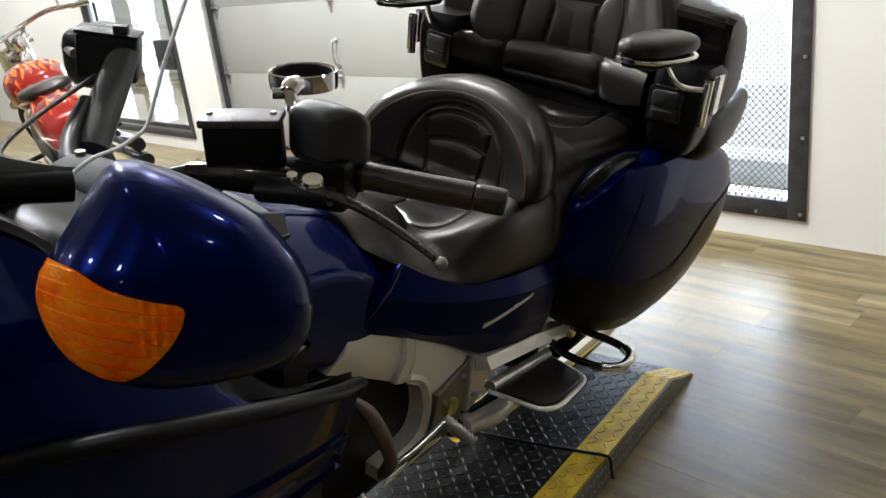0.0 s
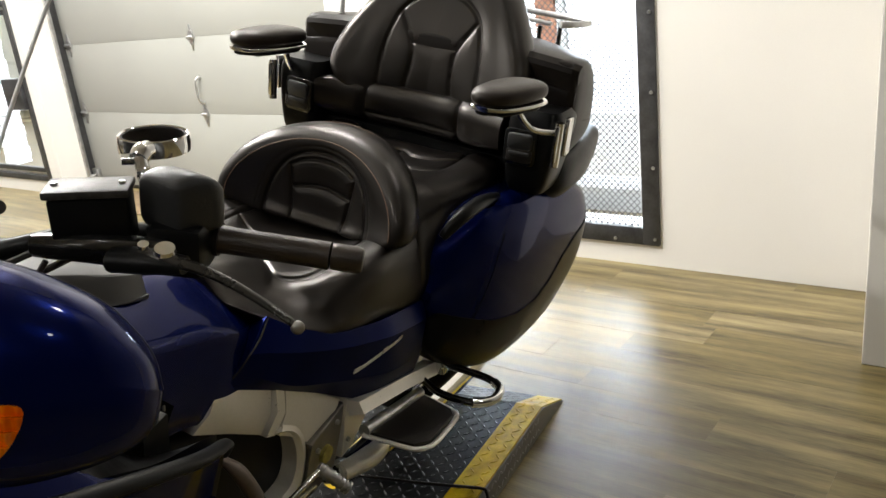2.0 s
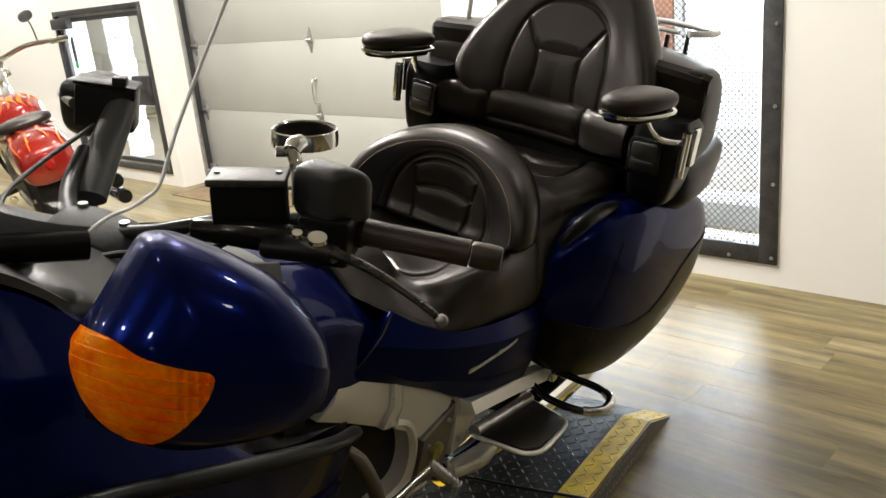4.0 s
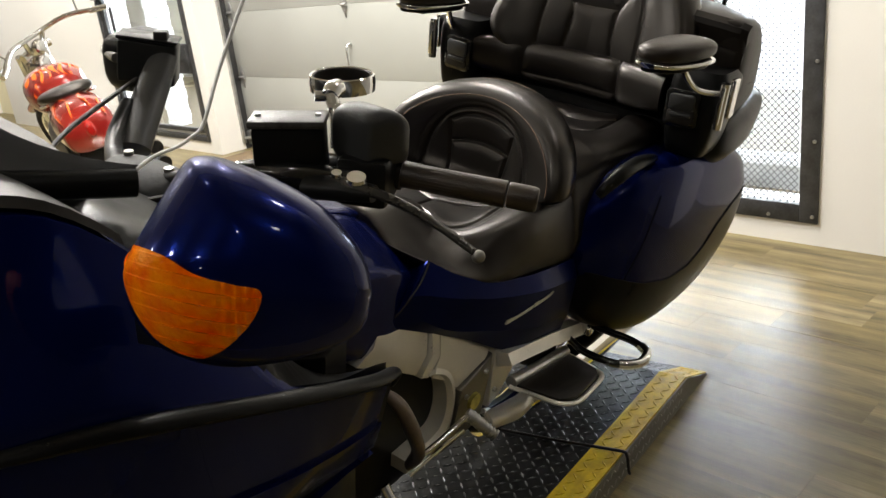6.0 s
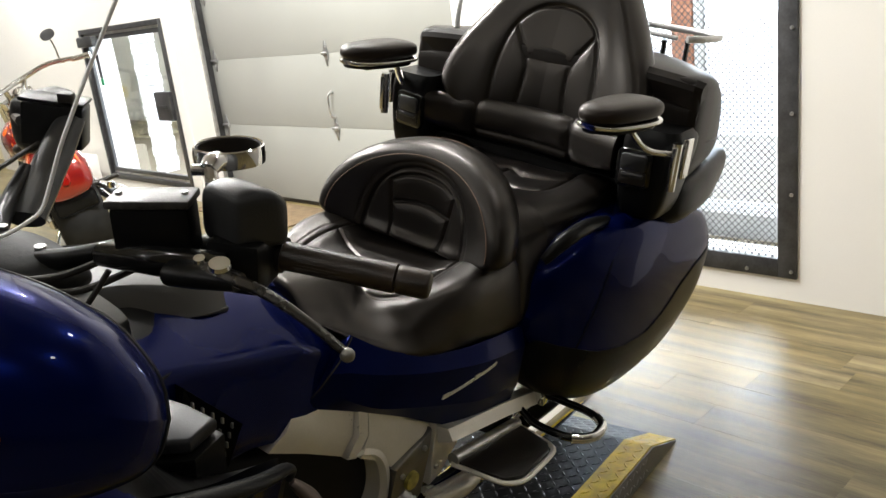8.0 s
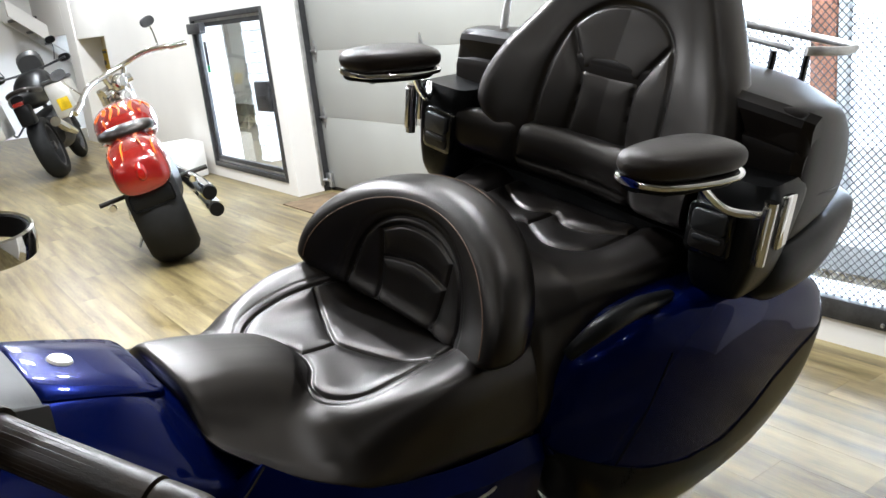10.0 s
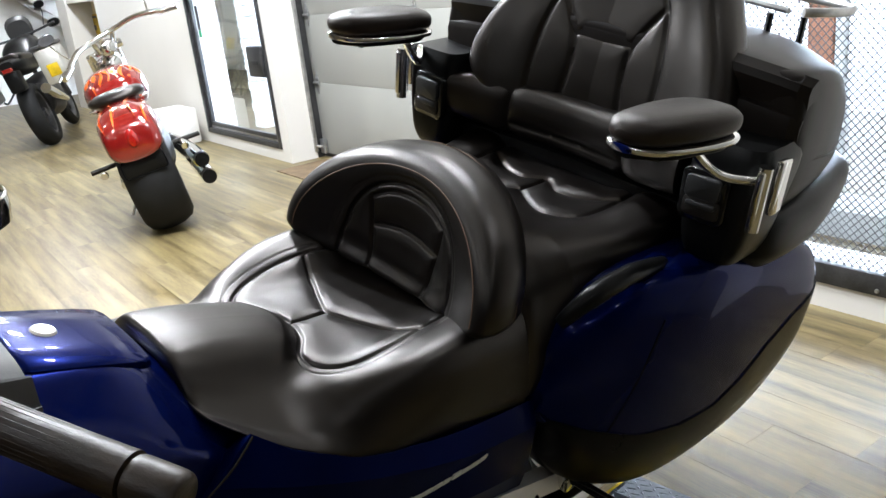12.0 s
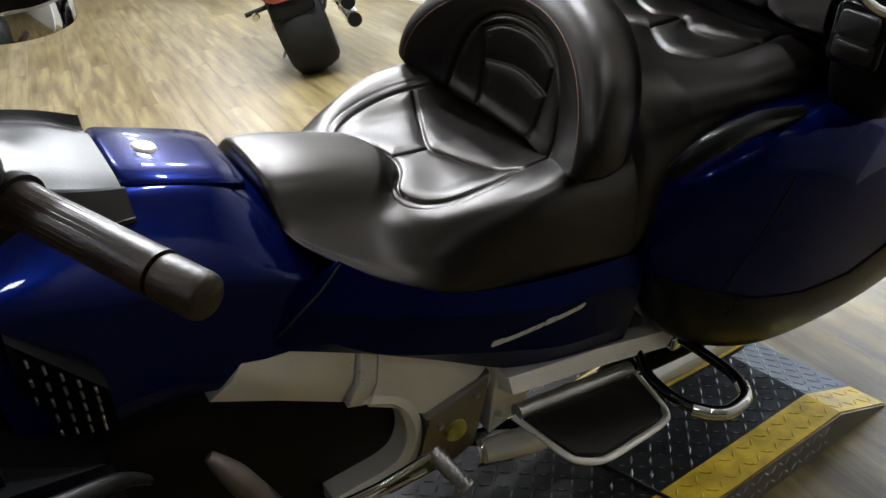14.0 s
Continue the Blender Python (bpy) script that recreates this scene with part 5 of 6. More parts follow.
    part("chrome_tip", both(tube([(0.378, 0.665, 0.36), (0.402, 0.684, 0.36), (0.4155, 0.71, 0.36), (0.4115, 0.75, 0.362), (0.388, 0.768, 0.363)], 0.0118, 24, 12)), M_CHROME, pf)
    part("hinge_block", both(box((0.225, 0.742, 0.344), (0.262, 0.77, 0.384), 0.006)), M_CHROME, pf)
    muf = part("muffler", both(tube([(0.19, 0.36, 0.27), (0.2, 0.48, 0.25), (0.2, 0.7, 0.235), (0.2, 1.0, 0.23), (0.2, 1.45, 0.24)], [0.03, 0.034, 0.05, 0.055, 0.05], 30, 20)), M_CHROME, bike, "chrome muffler under the footboards")
    part("heat_shield", both(tube([(0.21, 0.37, 0.28), (0.225, 0.46, 0.268), (0.225, 0.52, 0.262)], [0.02, 0.026, 0.02], 12, 14)), M_ALU, muf)
# shift lever and side stand on the left
sh = part("shift_lever", tube([(0.2, 0.11, 0.33), (0.215, 0.17, 0.345), (0.23, 0.255, 0.375)], 0.0065, 16, 10), M_CHROME, bike, "chrome shift lever with a ribbed rubber peg")
part("shift_peg", tube([(0.225, 0.262, 0.378), (0.25, 0.27, 0.36), (0.285, 0.285, 0.335)], [0.011, 0.013, 0.01], 16, 14), M_GALV, sh)
for k in range(7):
    q = Vector((0.235, 0.265, 0.37)).lerp(Vector((0.283, 0.284, 0.336)), k / 6)
    d = Vector((0.06, 0.023, -0.043)).normalized() * 0.0022
    part("peg_rib", tube([q - d, q + d], 0.0142, 3, 14, False), M_GALV, sh)
part("shift_rod", tube([(0.205, 0.1, 0.305), (0.215, 0.18, 0.322), (0.228, 0.25, 0.34)], 0.004, 10, 8), M_CHROME, sh)
stand = part("side_stand", tube([(0.14, 0.1, 0.24), (0.2, 0.1, 0.16), (0.275, 0.08, 0.075)], [0.014, 0.013, 0.013], 16, 12), M_CHROME, bike, "chrome side stand folded out")
part("stand_foot", box((-0.035, -0.03, -0.006), (0.035, 0.03, 0.004), 0.004), M_GALV, stand, m=pose(0.285, 0.075, 0.073, 0, -13))


# wheels
def lathe_x(prof, n=64):
    """A solid turned about the x axis from (x, radius) pairs."""
    bm = bmesh.new()
    vs = [[bm.verts.new((x, r * math.cos(2 * math.pi * i / n), r * math.sin(2 * math.pi * i / n))) for x, r in prof] for i in range(n)]
    m = len(prof)
    for i in range(n):
        for j in range(m):
            k = (j + 1) % m
            bm.faces.new((vs[i][j], vs[(i + 1) % n][j], vs[(i + 1) % n][k], vs[i][k]))
    return bm


def wheel(parent, x, y, r, w, rim_r, name="wheel", spokes=5, rimmat=None):
    wh = part(name, lathe_x([(-w * 0.35, rim_r), (-w * 0.48, rim_r + 0.02), (-w * 0.5, (r + rim_r) / 2), (-w * 0.42, r - 0.03), (-w * 0.22, r - 0.007), (0, r), (w * 0.22, r - 0.007), (w * 0.42, r - 0.03), (w * 0.5, (r + rim_r) / 2), (w * 0.48, rim_r + 0.02), (w * 0.35, rim_r)]), M_TYRE, parent, "black rubber tyre", m=pose(x, y, r))
    rm = part("rim", lathe_x([(-w * 0.4, rim_r + 0.004), (-w * 0.36, rim_r - 0.012), (0, rim_r - 0.03), (w * 0.36, rim_r - 0.012), (w * 0.4, rim_r + 0.004), (0, rim_r - 0.012)]), rimmat or M_ALU, wh)
    part("hub", lathe_x([(-w * 0.4, 0.012), (-w * 0.4, 0.045), (w * 0.4, 0.045), (w * 0.4, 0.012)], 24), rimmat or M_ALU, wh)
    for k in range(spokes):
        a = 2 * math.pi * k / spokes
        part("spoke", tube([(0, 0.035 * math.cos(a), 0.035 * math.sin(a)), (0, (rim_r - 0.015) * math.cos(a), (rim_r - 0.015) * math.sin(a))], 0.014, 4, 8), rimmat or M_ALU, wh)
    return wh


wheel(bike, 0, 1.08, 0.31, 0.18, 0.21)
wheel(bike, 0, -0.62, 0.31, 0.13, 0.23)
part("front_fender", loft([[Vector((0.085 * math.copysign(abs(math.cos(b)) ** 0.7, math.cos(b)), -0.62 + (0.33 + 0.02 * math.sin(b)) * math.cos(a), 0.31 + (0.33 + 0.02 * math.sin(b)) * math.sin(a))) for b in [2 * math.pi * j / 16 for j in range(16)]] for a in [math.radians(10 + 15 * i) for i in range(11)]]), M_BLUE, bike)
for s in (1, -1):
    part("fork_leg", tube([(s * 0.1, -0.62, 0.31), (s * 0.1, -0.45, 0.7), (s * 0.1, -0.36, 0.95)], 0.026, 10, 12), M_GLOSSBLK, bike)

# ---- garage door, windows ----
def framed(name, label, cat="door"):
    return tagged(new(name), label, cat, kind="structure")


gd = framed("door_1", "pale beige sectional garage door, closed", "garage door")
DY = WY + WT
JOINTS = [0.03, 0.568, 1.06, 1.55, 2.04, 2.42]
for i, (z0, z1) in enumerate(zip(JOINTS, JOINTS[1:])):
    part("panel", box((GX0 - 0.05, DY, z0 + 0.0003), (GX1 + 0.05, DY + 0.045, z1 - 0.0003), 0.0016, 2), M_DOOR, gd)
part("seal", box((GX0 - 0.02, DY + 0.005, 0.0), (GX1 + 0.02, DY + 0.04, 0.03), 0.006), M_RUBBER, gd, "black rubber bottom seal")
part("door_back", box((GX0 - 0.05, DY + 0.05, 0), (GX1 + 0.05, DY + 0.07, 2.5)), M_DOOR, gd)


def hinge(x, z, parent, wide=1.0):
    h = part("hinge", prism([(-0.02 * wide, 0.0), (-0.014 * wide, 0.02), (-0.004, 0.06), (0.004, 0.06), (0.014 * wide, 0.02), (0.02 * wide, 0), (0.014 * wide, -0.02), (0.004, -0.06), (-0.004, -0.06), (-0.014 * wide, -0.02)], "y", -0.004, 0, 0.001), M_GALV, parent, m=pose(x, DY - 0.001, z) @ Matrix.Scale(1.35, 4))
    part("knuckle", tube([(-0.022 * wide, -0.008, 0), (0.022 * wide, -0.008, 0)], 0.008, 4, 10), M_GALV, h)
    for dz in (0.03, -0.03):
        part("bolt", tube([(0, -0.008, dz), (0, 0, dz)], 0.004, 3, 8), M_GALV, h)
    return h


for z in JOINTS[1:-1]:
    for x in (-2.89, GX0 + 0.06, GX1 - 0.06):
        hinge(x, z, gd, 1.0 if x == -2.89 else 1.3)
hd = part("lift_handle", tube([(-2.885, DY - 0.005, 0.81), (-2.885, DY - 0.04, 0.79), (-2.885, DY - 0.045, 0.72), (-2.885, DY - 0.04, 0.66), (-2.885, DY - 0.005, 0.64)], [0.012, 0.006, 0.006, 0.006, 0.012], 24, 10), M_GALV, gd, "galvanised lift handle")
for x, s in ((GX0 + 0.012, 1), (GX1 - 0.012, -1)):
    tr = part("track", box((x - 0.012, DY - 0.085, 0.05), (x + 0.012, DY - 0.06, 2.5), 0.003), M_GALV, gd, "galvanised door track")
    part("track_angle", box((x - 0.012, DY - 0.06, 0.0), (x - 0.008 * s, DY - 0.002, 2.5), 0.001), M_STEELBLACK, tr)
    part("bottom_bracket", box((x + 0.012 * s - 0.03, DY - 0.03, 0.03), (x + 0.012 * s + 0.05, DY - 0.002, 0.14), 0.004), M_GALV, tr)
    part("roller", tube([(x - 0.01, DY - 0.072, 0.09), (x + 0.05 * s, DY - 0.04, 0.09)], 0.012, 4, 12), M_GALV, tr)
mat_ob = thing("door_mat", "worn brown coir mat on the floor before the garage door", "mat")
part("mat_pad", box((-4.22, 2.8, 0.001), (-2.95, 3.22, 0.009), 0.003), mat("coir", (0.16, 0.11, 0.06), 0.9, vary=0.3, scale=12, grain=200, bump=0.8), mat_ob)

# mesh window
mw = framed("window_1", "black steel frame with expanded metal mesh over a bright window", "grated window")
FW = 0.075
for lo, hi in (((MX0, WY - 0.012, MZ0), (MX0 + FW, WY + 0.03, MZ1)), ((MX1 - FW, WY - 0.012, MZ0), (MX1, WY + 0.03, MZ1)), ((MX0 + FW, WY - 0.012, MZ0), (MX1 - FW, WY + 0.03, MZ0 + FW)), ((MX0 + FW, WY - 0.012, MZ1 - FW), (MX1 - FW, WY + 0.03, MZ1))):
    part("frame", box(lo, hi, 0.003), M_STEELBLACK, mw)
for x in (MX0 + 0.02, MX1 - 0.02):
    for k in range(5):
        bm = bmesh.new()
        bmesh.ops.create_cone(bm, cap_ends=True, segments=12, radius1=0.008, radius2=0.006, depth=0.008)
        part("bolt", bm, M_GALV, mw, m=pose(x, WY - 0.015, MZ0 + 0.03 + k * 0.31, 90))
for k in range(5):
    for z in (MZ0 + 0.02, MZ1 - 0.02):
        bm = bmesh.new()
        bmesh.ops.create_cone(bm, cap_ends=True, segments=12, radius1=0.008, radius2=0.006, depth=0.008)
        part("bolt", bm, M_GALV, mw, m=pose(MX0 + 0.2 + k * 0.24, WY - 0.015, z, 90))
x0, x1, z0, z1 = MX0 + FW - 0.01, MX1 - FW + 0.01, MZ0 + FW - 0.01, MZ1 - FW + 0.01
CW, CH = 0.028, 0.0145
vs, fs = [], []
nx, nz = int((x1 - x0) / CW), int((z1 - z0) / CH)
for j in range(nz):
    for i in range(nx * 2):
        xa, xb = x0 + i * CW / 2, x0 + (i + 1) * CW / 2
        up = (i + j) % 2 == 0
        za, zb = (z0 + j * CH, z0 + (j + 1) * CH) if up else (z0 + (j + 1) * CH, z0 + j * CH)
        k = len(vs)
        w = 0.0026
        for x, z in ((xa, za), (xb, zb)):
            vs += [(x, WY + 0.012, z - w), (x, WY + 0.012, z + w), (x, WY + 0.016, z)]
        fs += [(k, k + 3, k + 4, k + 1), (k + 1, k + 4, k + 5, k + 2), (k + 2, k + 5, k + 3, k)]
me = bpy.data.meshes.new("mesh_screen")
me.from_pydata(vs, [], fs)
me.materials.append(M_MESH)
scr = new("mesh_screen", me)
scr.parent = mw
tagged(scr, "grey expanded metal mesh", kind="stuff")
part("pane", box((MX0 + 0.02, WY + 0.2, MZ0), (MX1 - 0.02, WY + 0.206, MZ1)), M_CLEAR, mw).visible_shadow = False
for lo, hi in (((MX0, WY + 0.18, MZ0), (MX0 + 0.05, WY + 0.23, MZ1)), ((MX1 - 0.05, WY + 0.18, MZ0), (MX1, WY + 0.23, MZ1)), ((MX0 + 0.05, WY + 0.18, MZ1 - 0.05), (MX1 - 0.05, WY + 0.23, MZ1))):
    part("window_frame", box(lo, hi, 0.004), M_STEELBLACK, mw)
part("window_sill", box((MX0, WY + 0.05, MZ0 - 0.01), (MX1, WY + 0.3, MZ0 + 0.02), 0.004), M_PAVE, mw)

# glazed door
gl = framed("window_2", "tall narrow glazed panel with a black metal frame and a lock box", "glazed door")
def border(name, x0, x1, z0, z1, y0, y1, w, material, bevel=0.002):
    for lo, hi in (((x0, y0, z0), (x0 + w, y1, z1)), ((x1 - w, y0, z0), (x1, y1, z1)), ((x0 + w, y0, z0), (x1 - w, y1, z0 + w)), ((x0 + w, y0, z1 - w), (x1 - w, y1, z1))):
        part(name, box(lo, hi, bevel), material, gl)


border("frame", LX0, LX1, LZ0, LZ1, WY - 0.01, WY + 0.05, 0.042, M_STEELBLACK)
border("inner_trim", LX0 + 0.042, LX1 - 0.042, LZ0 + 0.042, LZ1 - 0.042, WY + 0.02, WY + 0.03, 0.022, M_GALV, 0.0)
border("leaf_rail", LX0 + 0.064, LX1 - 0.064, LZ0 + 0.064, LZ1 - 0.064, WY + 0.01, WY + 0.045, 0.035, M_STEELBLACK)
part("pane", box((LX0 + 0.09, WY + 0.025, LZ0 + 0.09), (LX1 - 0.09, WY + 0.031, LZ1 - 0.09)), M_CLEAR, gl).visible_shadow = False
part("lock_box", box((-4.84, WY - 0.02, 0.64), (-4.58, WY + 0.045, 0.87), 0.01), M_STEELBLACK, gl, "black metal lock box")
part("lock_plate", box((-4.78, WY - 0.026, 0.735), (-4.64, WY - 0.02, 0.765), 0.002), M_GREYPL, gl)
part("door_closer", box((-6.0, WY - 0.07, 1.27), (-5.68, WY - 0.012, 1.36), 0.012), M_STEELBLACK, gl, "black door closer")
part("pull_tag", box((-5.78, WY - 0.02, 1.0), (-5.73, WY - 0.012, 1.2), 0.003), M_STEELBLACK, gl, "black and green hanging tag")
part("pull_tag", box((-5.78, WY - 0.02, 0.94), (-5.73, WY - 0.012, 0.998), 0.003), mat("green_plastic", (0.02, 0.25, 0.1), 0.5), gl)
# outside
pil = thing("brick_pier", "pale rough brick pier standing outside the glazed panel", "pier")
for k in range(17):
    for q in range(2):
        part("brick", box((-6.42 + 0.11 * q + (0.02 if k % 2 else 0), 3.6, -0.05 + k * 0.1), (-6.315 + 0.11 * q + (0.02 if k % 2 else 0), 3.75, 0.045 + k * 0.1), 0.006, 1), M_PAVE, pil)
post = thing("timber_post", "red-brown post standing outside the mesh window", "post")
part("post_shaft", box((-0.93, 4.2, -0.06), (-0.8, 4.33, 2.6), 0.01), mat("red_brown_wood", (0.3, 0.13, 0.08), 0.7, vary=0.2), post)
part("post_sleeve", box((-0.79, 4.2, -0.06), (-0.72, 4.25, 2.6), 0.006), M_GALV, post)
kerb = thing("low_kerb", "low grey concrete kerb outside the mesh window", "kerb")
part("kerb_stone", box((-3, 3.7, -0.06), (3.5, 3.95, 0.12), 0.01), mat("kerb_concrete", (0.3, 0.3, 0.3), 0.8), kerb)


# ---- the other motorcycles ----
def bike_frame(name, label, x, y, rz, lean):
    return thing(name, label, "motorcycle", pose(x, y, 0, 0, lean, rz), "parked motorcycles")


# red cruiser: local y to its rear
cr = bike_frame("cruiser_motorcycle", "red cruiser with orange flames, parked on its side stand", -3.49, 1.793, -105, 12)
wheel(cr, 0, 0, 0.335, 0.285, 0.2, spokes=6, rimmat=M_CHROME)


def blob(keys, n=18, seg=32):
    return loft(smooth_rings(keys, n, lambda y, cx, cz, hw, hh, e: ring_y(y, cx, cz, hw, hh, e, seg)))


fen = part("rear_fender", blob([(0.36, 0, 0.56, 0.1, 0.05, 2.6), (0.335, 0, 0.585, 0.145, 0.1, 2.8), (0.23, 0, 0.62, 0.158, 0.135, 2.9), (0.05, 0, 0.63, 0.165, 0.15, 2.6), (-0.15, 0, 0.65, 0.145, 0.12, 2.6), (-0.3, 0, 0.63, 0.1, 0.09, 2.4)]), M_RED, cr, "red rear fender with orange flames")
part("tail_lamp", blob([(0.372, 0, 0.6, 0.018, 0.03, 2), (0.345, 0, 0.61, 0.036, 0.055, 2), (0.28, 0, 0.63, 0.04, 0.07, 2)], 8, 20), mat("red_lens", (0.25, 0.005, 0.003), 0.1, coat=1.0), fen, "dark red tail lamp")
part("plate_holder", box((-0.12, 0.315, 0.4), (0.12, 0.335, 0.51), 0.02), M_BLACKPL, fen)
tank = part("fuel_tank", blob([(-0.38, 0, 0.72, 0.05, 0.06, 2.4), (-0.44, 0, 0.75, 0.15, 0.11, 2.5), (-0.6, 0, 0.78, 0.195, 0.14, 2.4), (-0.8, 0, 0.8, 0.18, 0.13, 2.3), (-0.92, 0, 0.8, 0.09, 0.07, 2.2)]), M_RED, cr, "red fuel tank with orange flames")
rnd = random.Random(4)


def flame(parent, y0, y1, x, keys, e, w):
    """A pointed lick of paint just proud of a rounded skin, from the front to the rear."""
    ky, kz, kw, kh = zip(*keys)
    bm = bmesh.new()
    rows = []
    for i in range(15):
        u = i / 14
        y = y0 + (y1 - y0) * u
        cz, hw, hh = np.interp(y, ky, kz), np.interp(y, ky, kw), np.interp(y, ky, kh)
        half = w * (1 - u) ** 0.6 * (0.75 + 0.4 * math.sin(u * 7 + x * 40))
        mid = x + 0.012 * math.sin(u * 6 + x * 30)
        row = []
        for k in (-1, -0.4, 0.4, 1):
            a = max(-0.97, min(0.97, (mid + k * half) / hw))
            row.append(bm.verts.new((a * hw * 1.01, y + 0.006, cz + hh * (1 - abs(a) ** e) ** (1 / e) + 0.006)))
        rows.append(row)
    for a, b in zip(rows, rows[1:]):
        for k in range(3):
            bm.faces.new((a[k], a[k + 1], b[k + 1], b[k]))
    ext = bmesh.ops.extrude_face_region(bm, geom=bm.faces[:])
    for v in [g for g in ext["geom"] if isinstance(g, bmesh.types.BMVert)]:
        v.co.z -= 0.014
    part("flame", bm, M_ORANGE, parent)


for x in (-0.165, -0.12, -0.075, -0.03, 0.015, 0.06, 0.105, 0.15):
    flame(tank, -0.66, -0.43 + rnd.uniform(-0.03, 0.02), x, ((-0.8, 0.8, 0.18, 0.13), (-0.6, 0.78, 0.195, 0.14), (-0.44, 0.75, 0.15, 0.11), (-0.38, 0.72, 0.05, 0.06)), 2.4, 0.021)
for x in (-0.12, -0.05, 0.05, 0.12):
    flame(fen, -0.05, 0.32 + rnd.uniform(0, 0.05), x, ((-0.15, 0.65, 0.145, 0.12), (0.05, 0.63, 0.165, 0.15), (0.25, 0.6, 0.168, 0.16), (0.375, 0.54, 0.15, 0.13)), 2.6, 0.012)
part("seat", blob([(0.02, 0, 0.79, 0.05, 0.02, 2.4), (-0.02, 0, 0.8, 0.14, 0.035, 2.4), (-0.12, 0, 0.795, 0.165, 0.045, 2.5), (-0.3, 0, 0.77, 0.15, 0.05, 2.5), (-0.42, 0, 0.77, 0.08, 0.04, 2.4)]), M_LEATHER, cr, "black leather saddle")
part("seat_trim", tube([(0.13, 0.02, 0.77), (0.165, -0.1, 0.76), (0.14, -0.32, 0.73)], 0.009, 16, 8), M_CHROME, cr)
part("seat_trim", tube([(-0.13, 0.02, 0.77), (-0.165, -0.1, 0.76), (-0.14, -0.32, 0.73)], 0.009, 16, 8), M_CHROME, cr)
part("engine", blob([(-0.3, 0, 0.42, 0.14, 0.16, 3), (-0.55, 0, 0.42, 0.18, 0.2, 3), (-0.85, 0, 0.42, 0.16, 0.2, 3), (-1.05, 0, 0.45, 0.08, 0.14, 3)]), M_STEELBLACK, cr, "black and chrome engine")
for y in (-0.52, -0.78):
    part("cylinder", tube([(0, y, 0.45), (0, y - 0.02, 0.66)], 0.09, 6, 20), M_ALUDARK, cr)
for z, yo in ((0.36, 0.0), (0.27, 0.06)):
    muff = part("muffler", tube([(-0.15, -0.9, 0.4), (-0.24, -0.6, z - 0.02), (-0.27, -0.1, z - 0.01), (-0.29, 0.28 + yo, z)], [0.028, 0.03, 0.045, 0.045], 24, 16), M_CHROME, cr, "chrome muffler with a black end")
    part("muffler_end", tube([(-0.29, 0.28 + yo, z), (-0.291, 0.31 + yo, z)], 0.04, 3, 16), M_BLACKPL, muff)
for s in (1, -1):
    part("turn_signal", blob([(-0.02, s * 0.24, 0.42, 0.01, 0.01, 2), (0.0, s * 0.24, 0.42, 0.025, 0.025, 2), (0.03, s * 0.24, 0.42, 0.02, 0.02, 2)], 6, 14), M_CHROME, cr)
    part("foot_peg", tube([(s * 0.16, -0.62, 0.36), (s * 0.36, -0.6, 0.36)], 0.016, 4, 10), M_RUBBER, cr)
# the front end, turned to the left about its raked head
STEER = Matrix.Translation((0, -1.3, 1.02)) @ Matrix.Rotation(radians(24), 4, Vector((0, 0.5, 0.87))) @ Matrix.Translation((0, 1.3, -1.02))
fork = part("front_fork", tube([(-0.12, -1.22, 1.0), (0, -1.24, 1.01), (0.12, -1.22, 1.0)], 0.03, 8, 12), M_CHROME, cr, "chrome front fork turned to the left", m=STEER)
wheel(fork, 0, -1.7, 0.32, 0.13, 0.23, spokes=6, rimmat=M_CHROME)
for s in (1, -1):
    part("fork_tube", tube([(s * 0.1, -1.7, 0.32), (s * 0.1, -1.3, 1.02)], 0.027, 6, 14), M_CHROME, fork)
    part("grip", tube([(s * 0.36, -0.93, 1.05), (s * 0.46, -0.85, 1.02)], 0.019, 6, 12), M_CHROME, fork)
    part("lever", tube([(s * 0.32, -1.0, 1.06), (s * 0.42, -0.97, 1.04), (s * 0.48, -0.92, 1.02)], 0.007, 8, 8), M_CHROME, fork)
    part("riser", tube([(s * 0.06, -1.2, 1.02), (s * 0.08, -1.12, 1.1)], 0.018, 5, 12), M_CHROME, fork)
    part("mirror", blob([(-1.02, s * 0.36, 1.26, 0.03, 0.02, 2.4), (-1.01, s * 0.36, 1.26, 0.055, 0.035, 2.4), (-0.995, s * 0.36, 1.26, 0.05, 0.03, 2.4)], 6, 16), M_STEELBLACK, fork)
    part("mirror_stem", tube([(s * 0.31, -0.98, 1.08), (s * 0.35, -1.0, 1.18), (s * 0.36, -1.01, 1.24)], 0.006, 8, 8), M_CHROME, fork)
part("handlebar", tube([(-0.38, -0.92, 1.05), (-0.24, -1.03, 1.1), (-0.1, -1.12, 1.1), (0.1, -1.12, 1.1), (0.24, -1.03, 1.1), (0.38, -0.92, 1.05)], 0.017, 40, 12), M_CHROME, fork, "wide chrome handlebar")
part("gauge", blob([(-1.12, 0, 1.02, 0.03, 0.03, 2), (-1.14, 0, 1.02, 0.055, 0.055, 2), (-1.22, 0, 1.0, 0.05, 0.05, 2)], 8, 20), M_CHROME, fork)
part("headlamp", blob([(-1.24, 0, 0.9, 0.04, 0.04, 2), (-1.28, 0, 0.9, 0.09, 0.09, 2), (-1.42, 0, 0.9, 0.095, 0.095, 2)], 8, 24), M_CHROME, fork)
part("front_fender", blob([(-1.36, 0, 0.5, 0.05, 0.03, 2.4), (-1.5, 0, 0.62, 0.08, 0.05, 2.4), (-1.7, 0, 0.655, 0.08, 0.04, 2.4), (-1.9, 0, 0.6, 0.07, 0.04, 2.4)]), M_RED, fork)
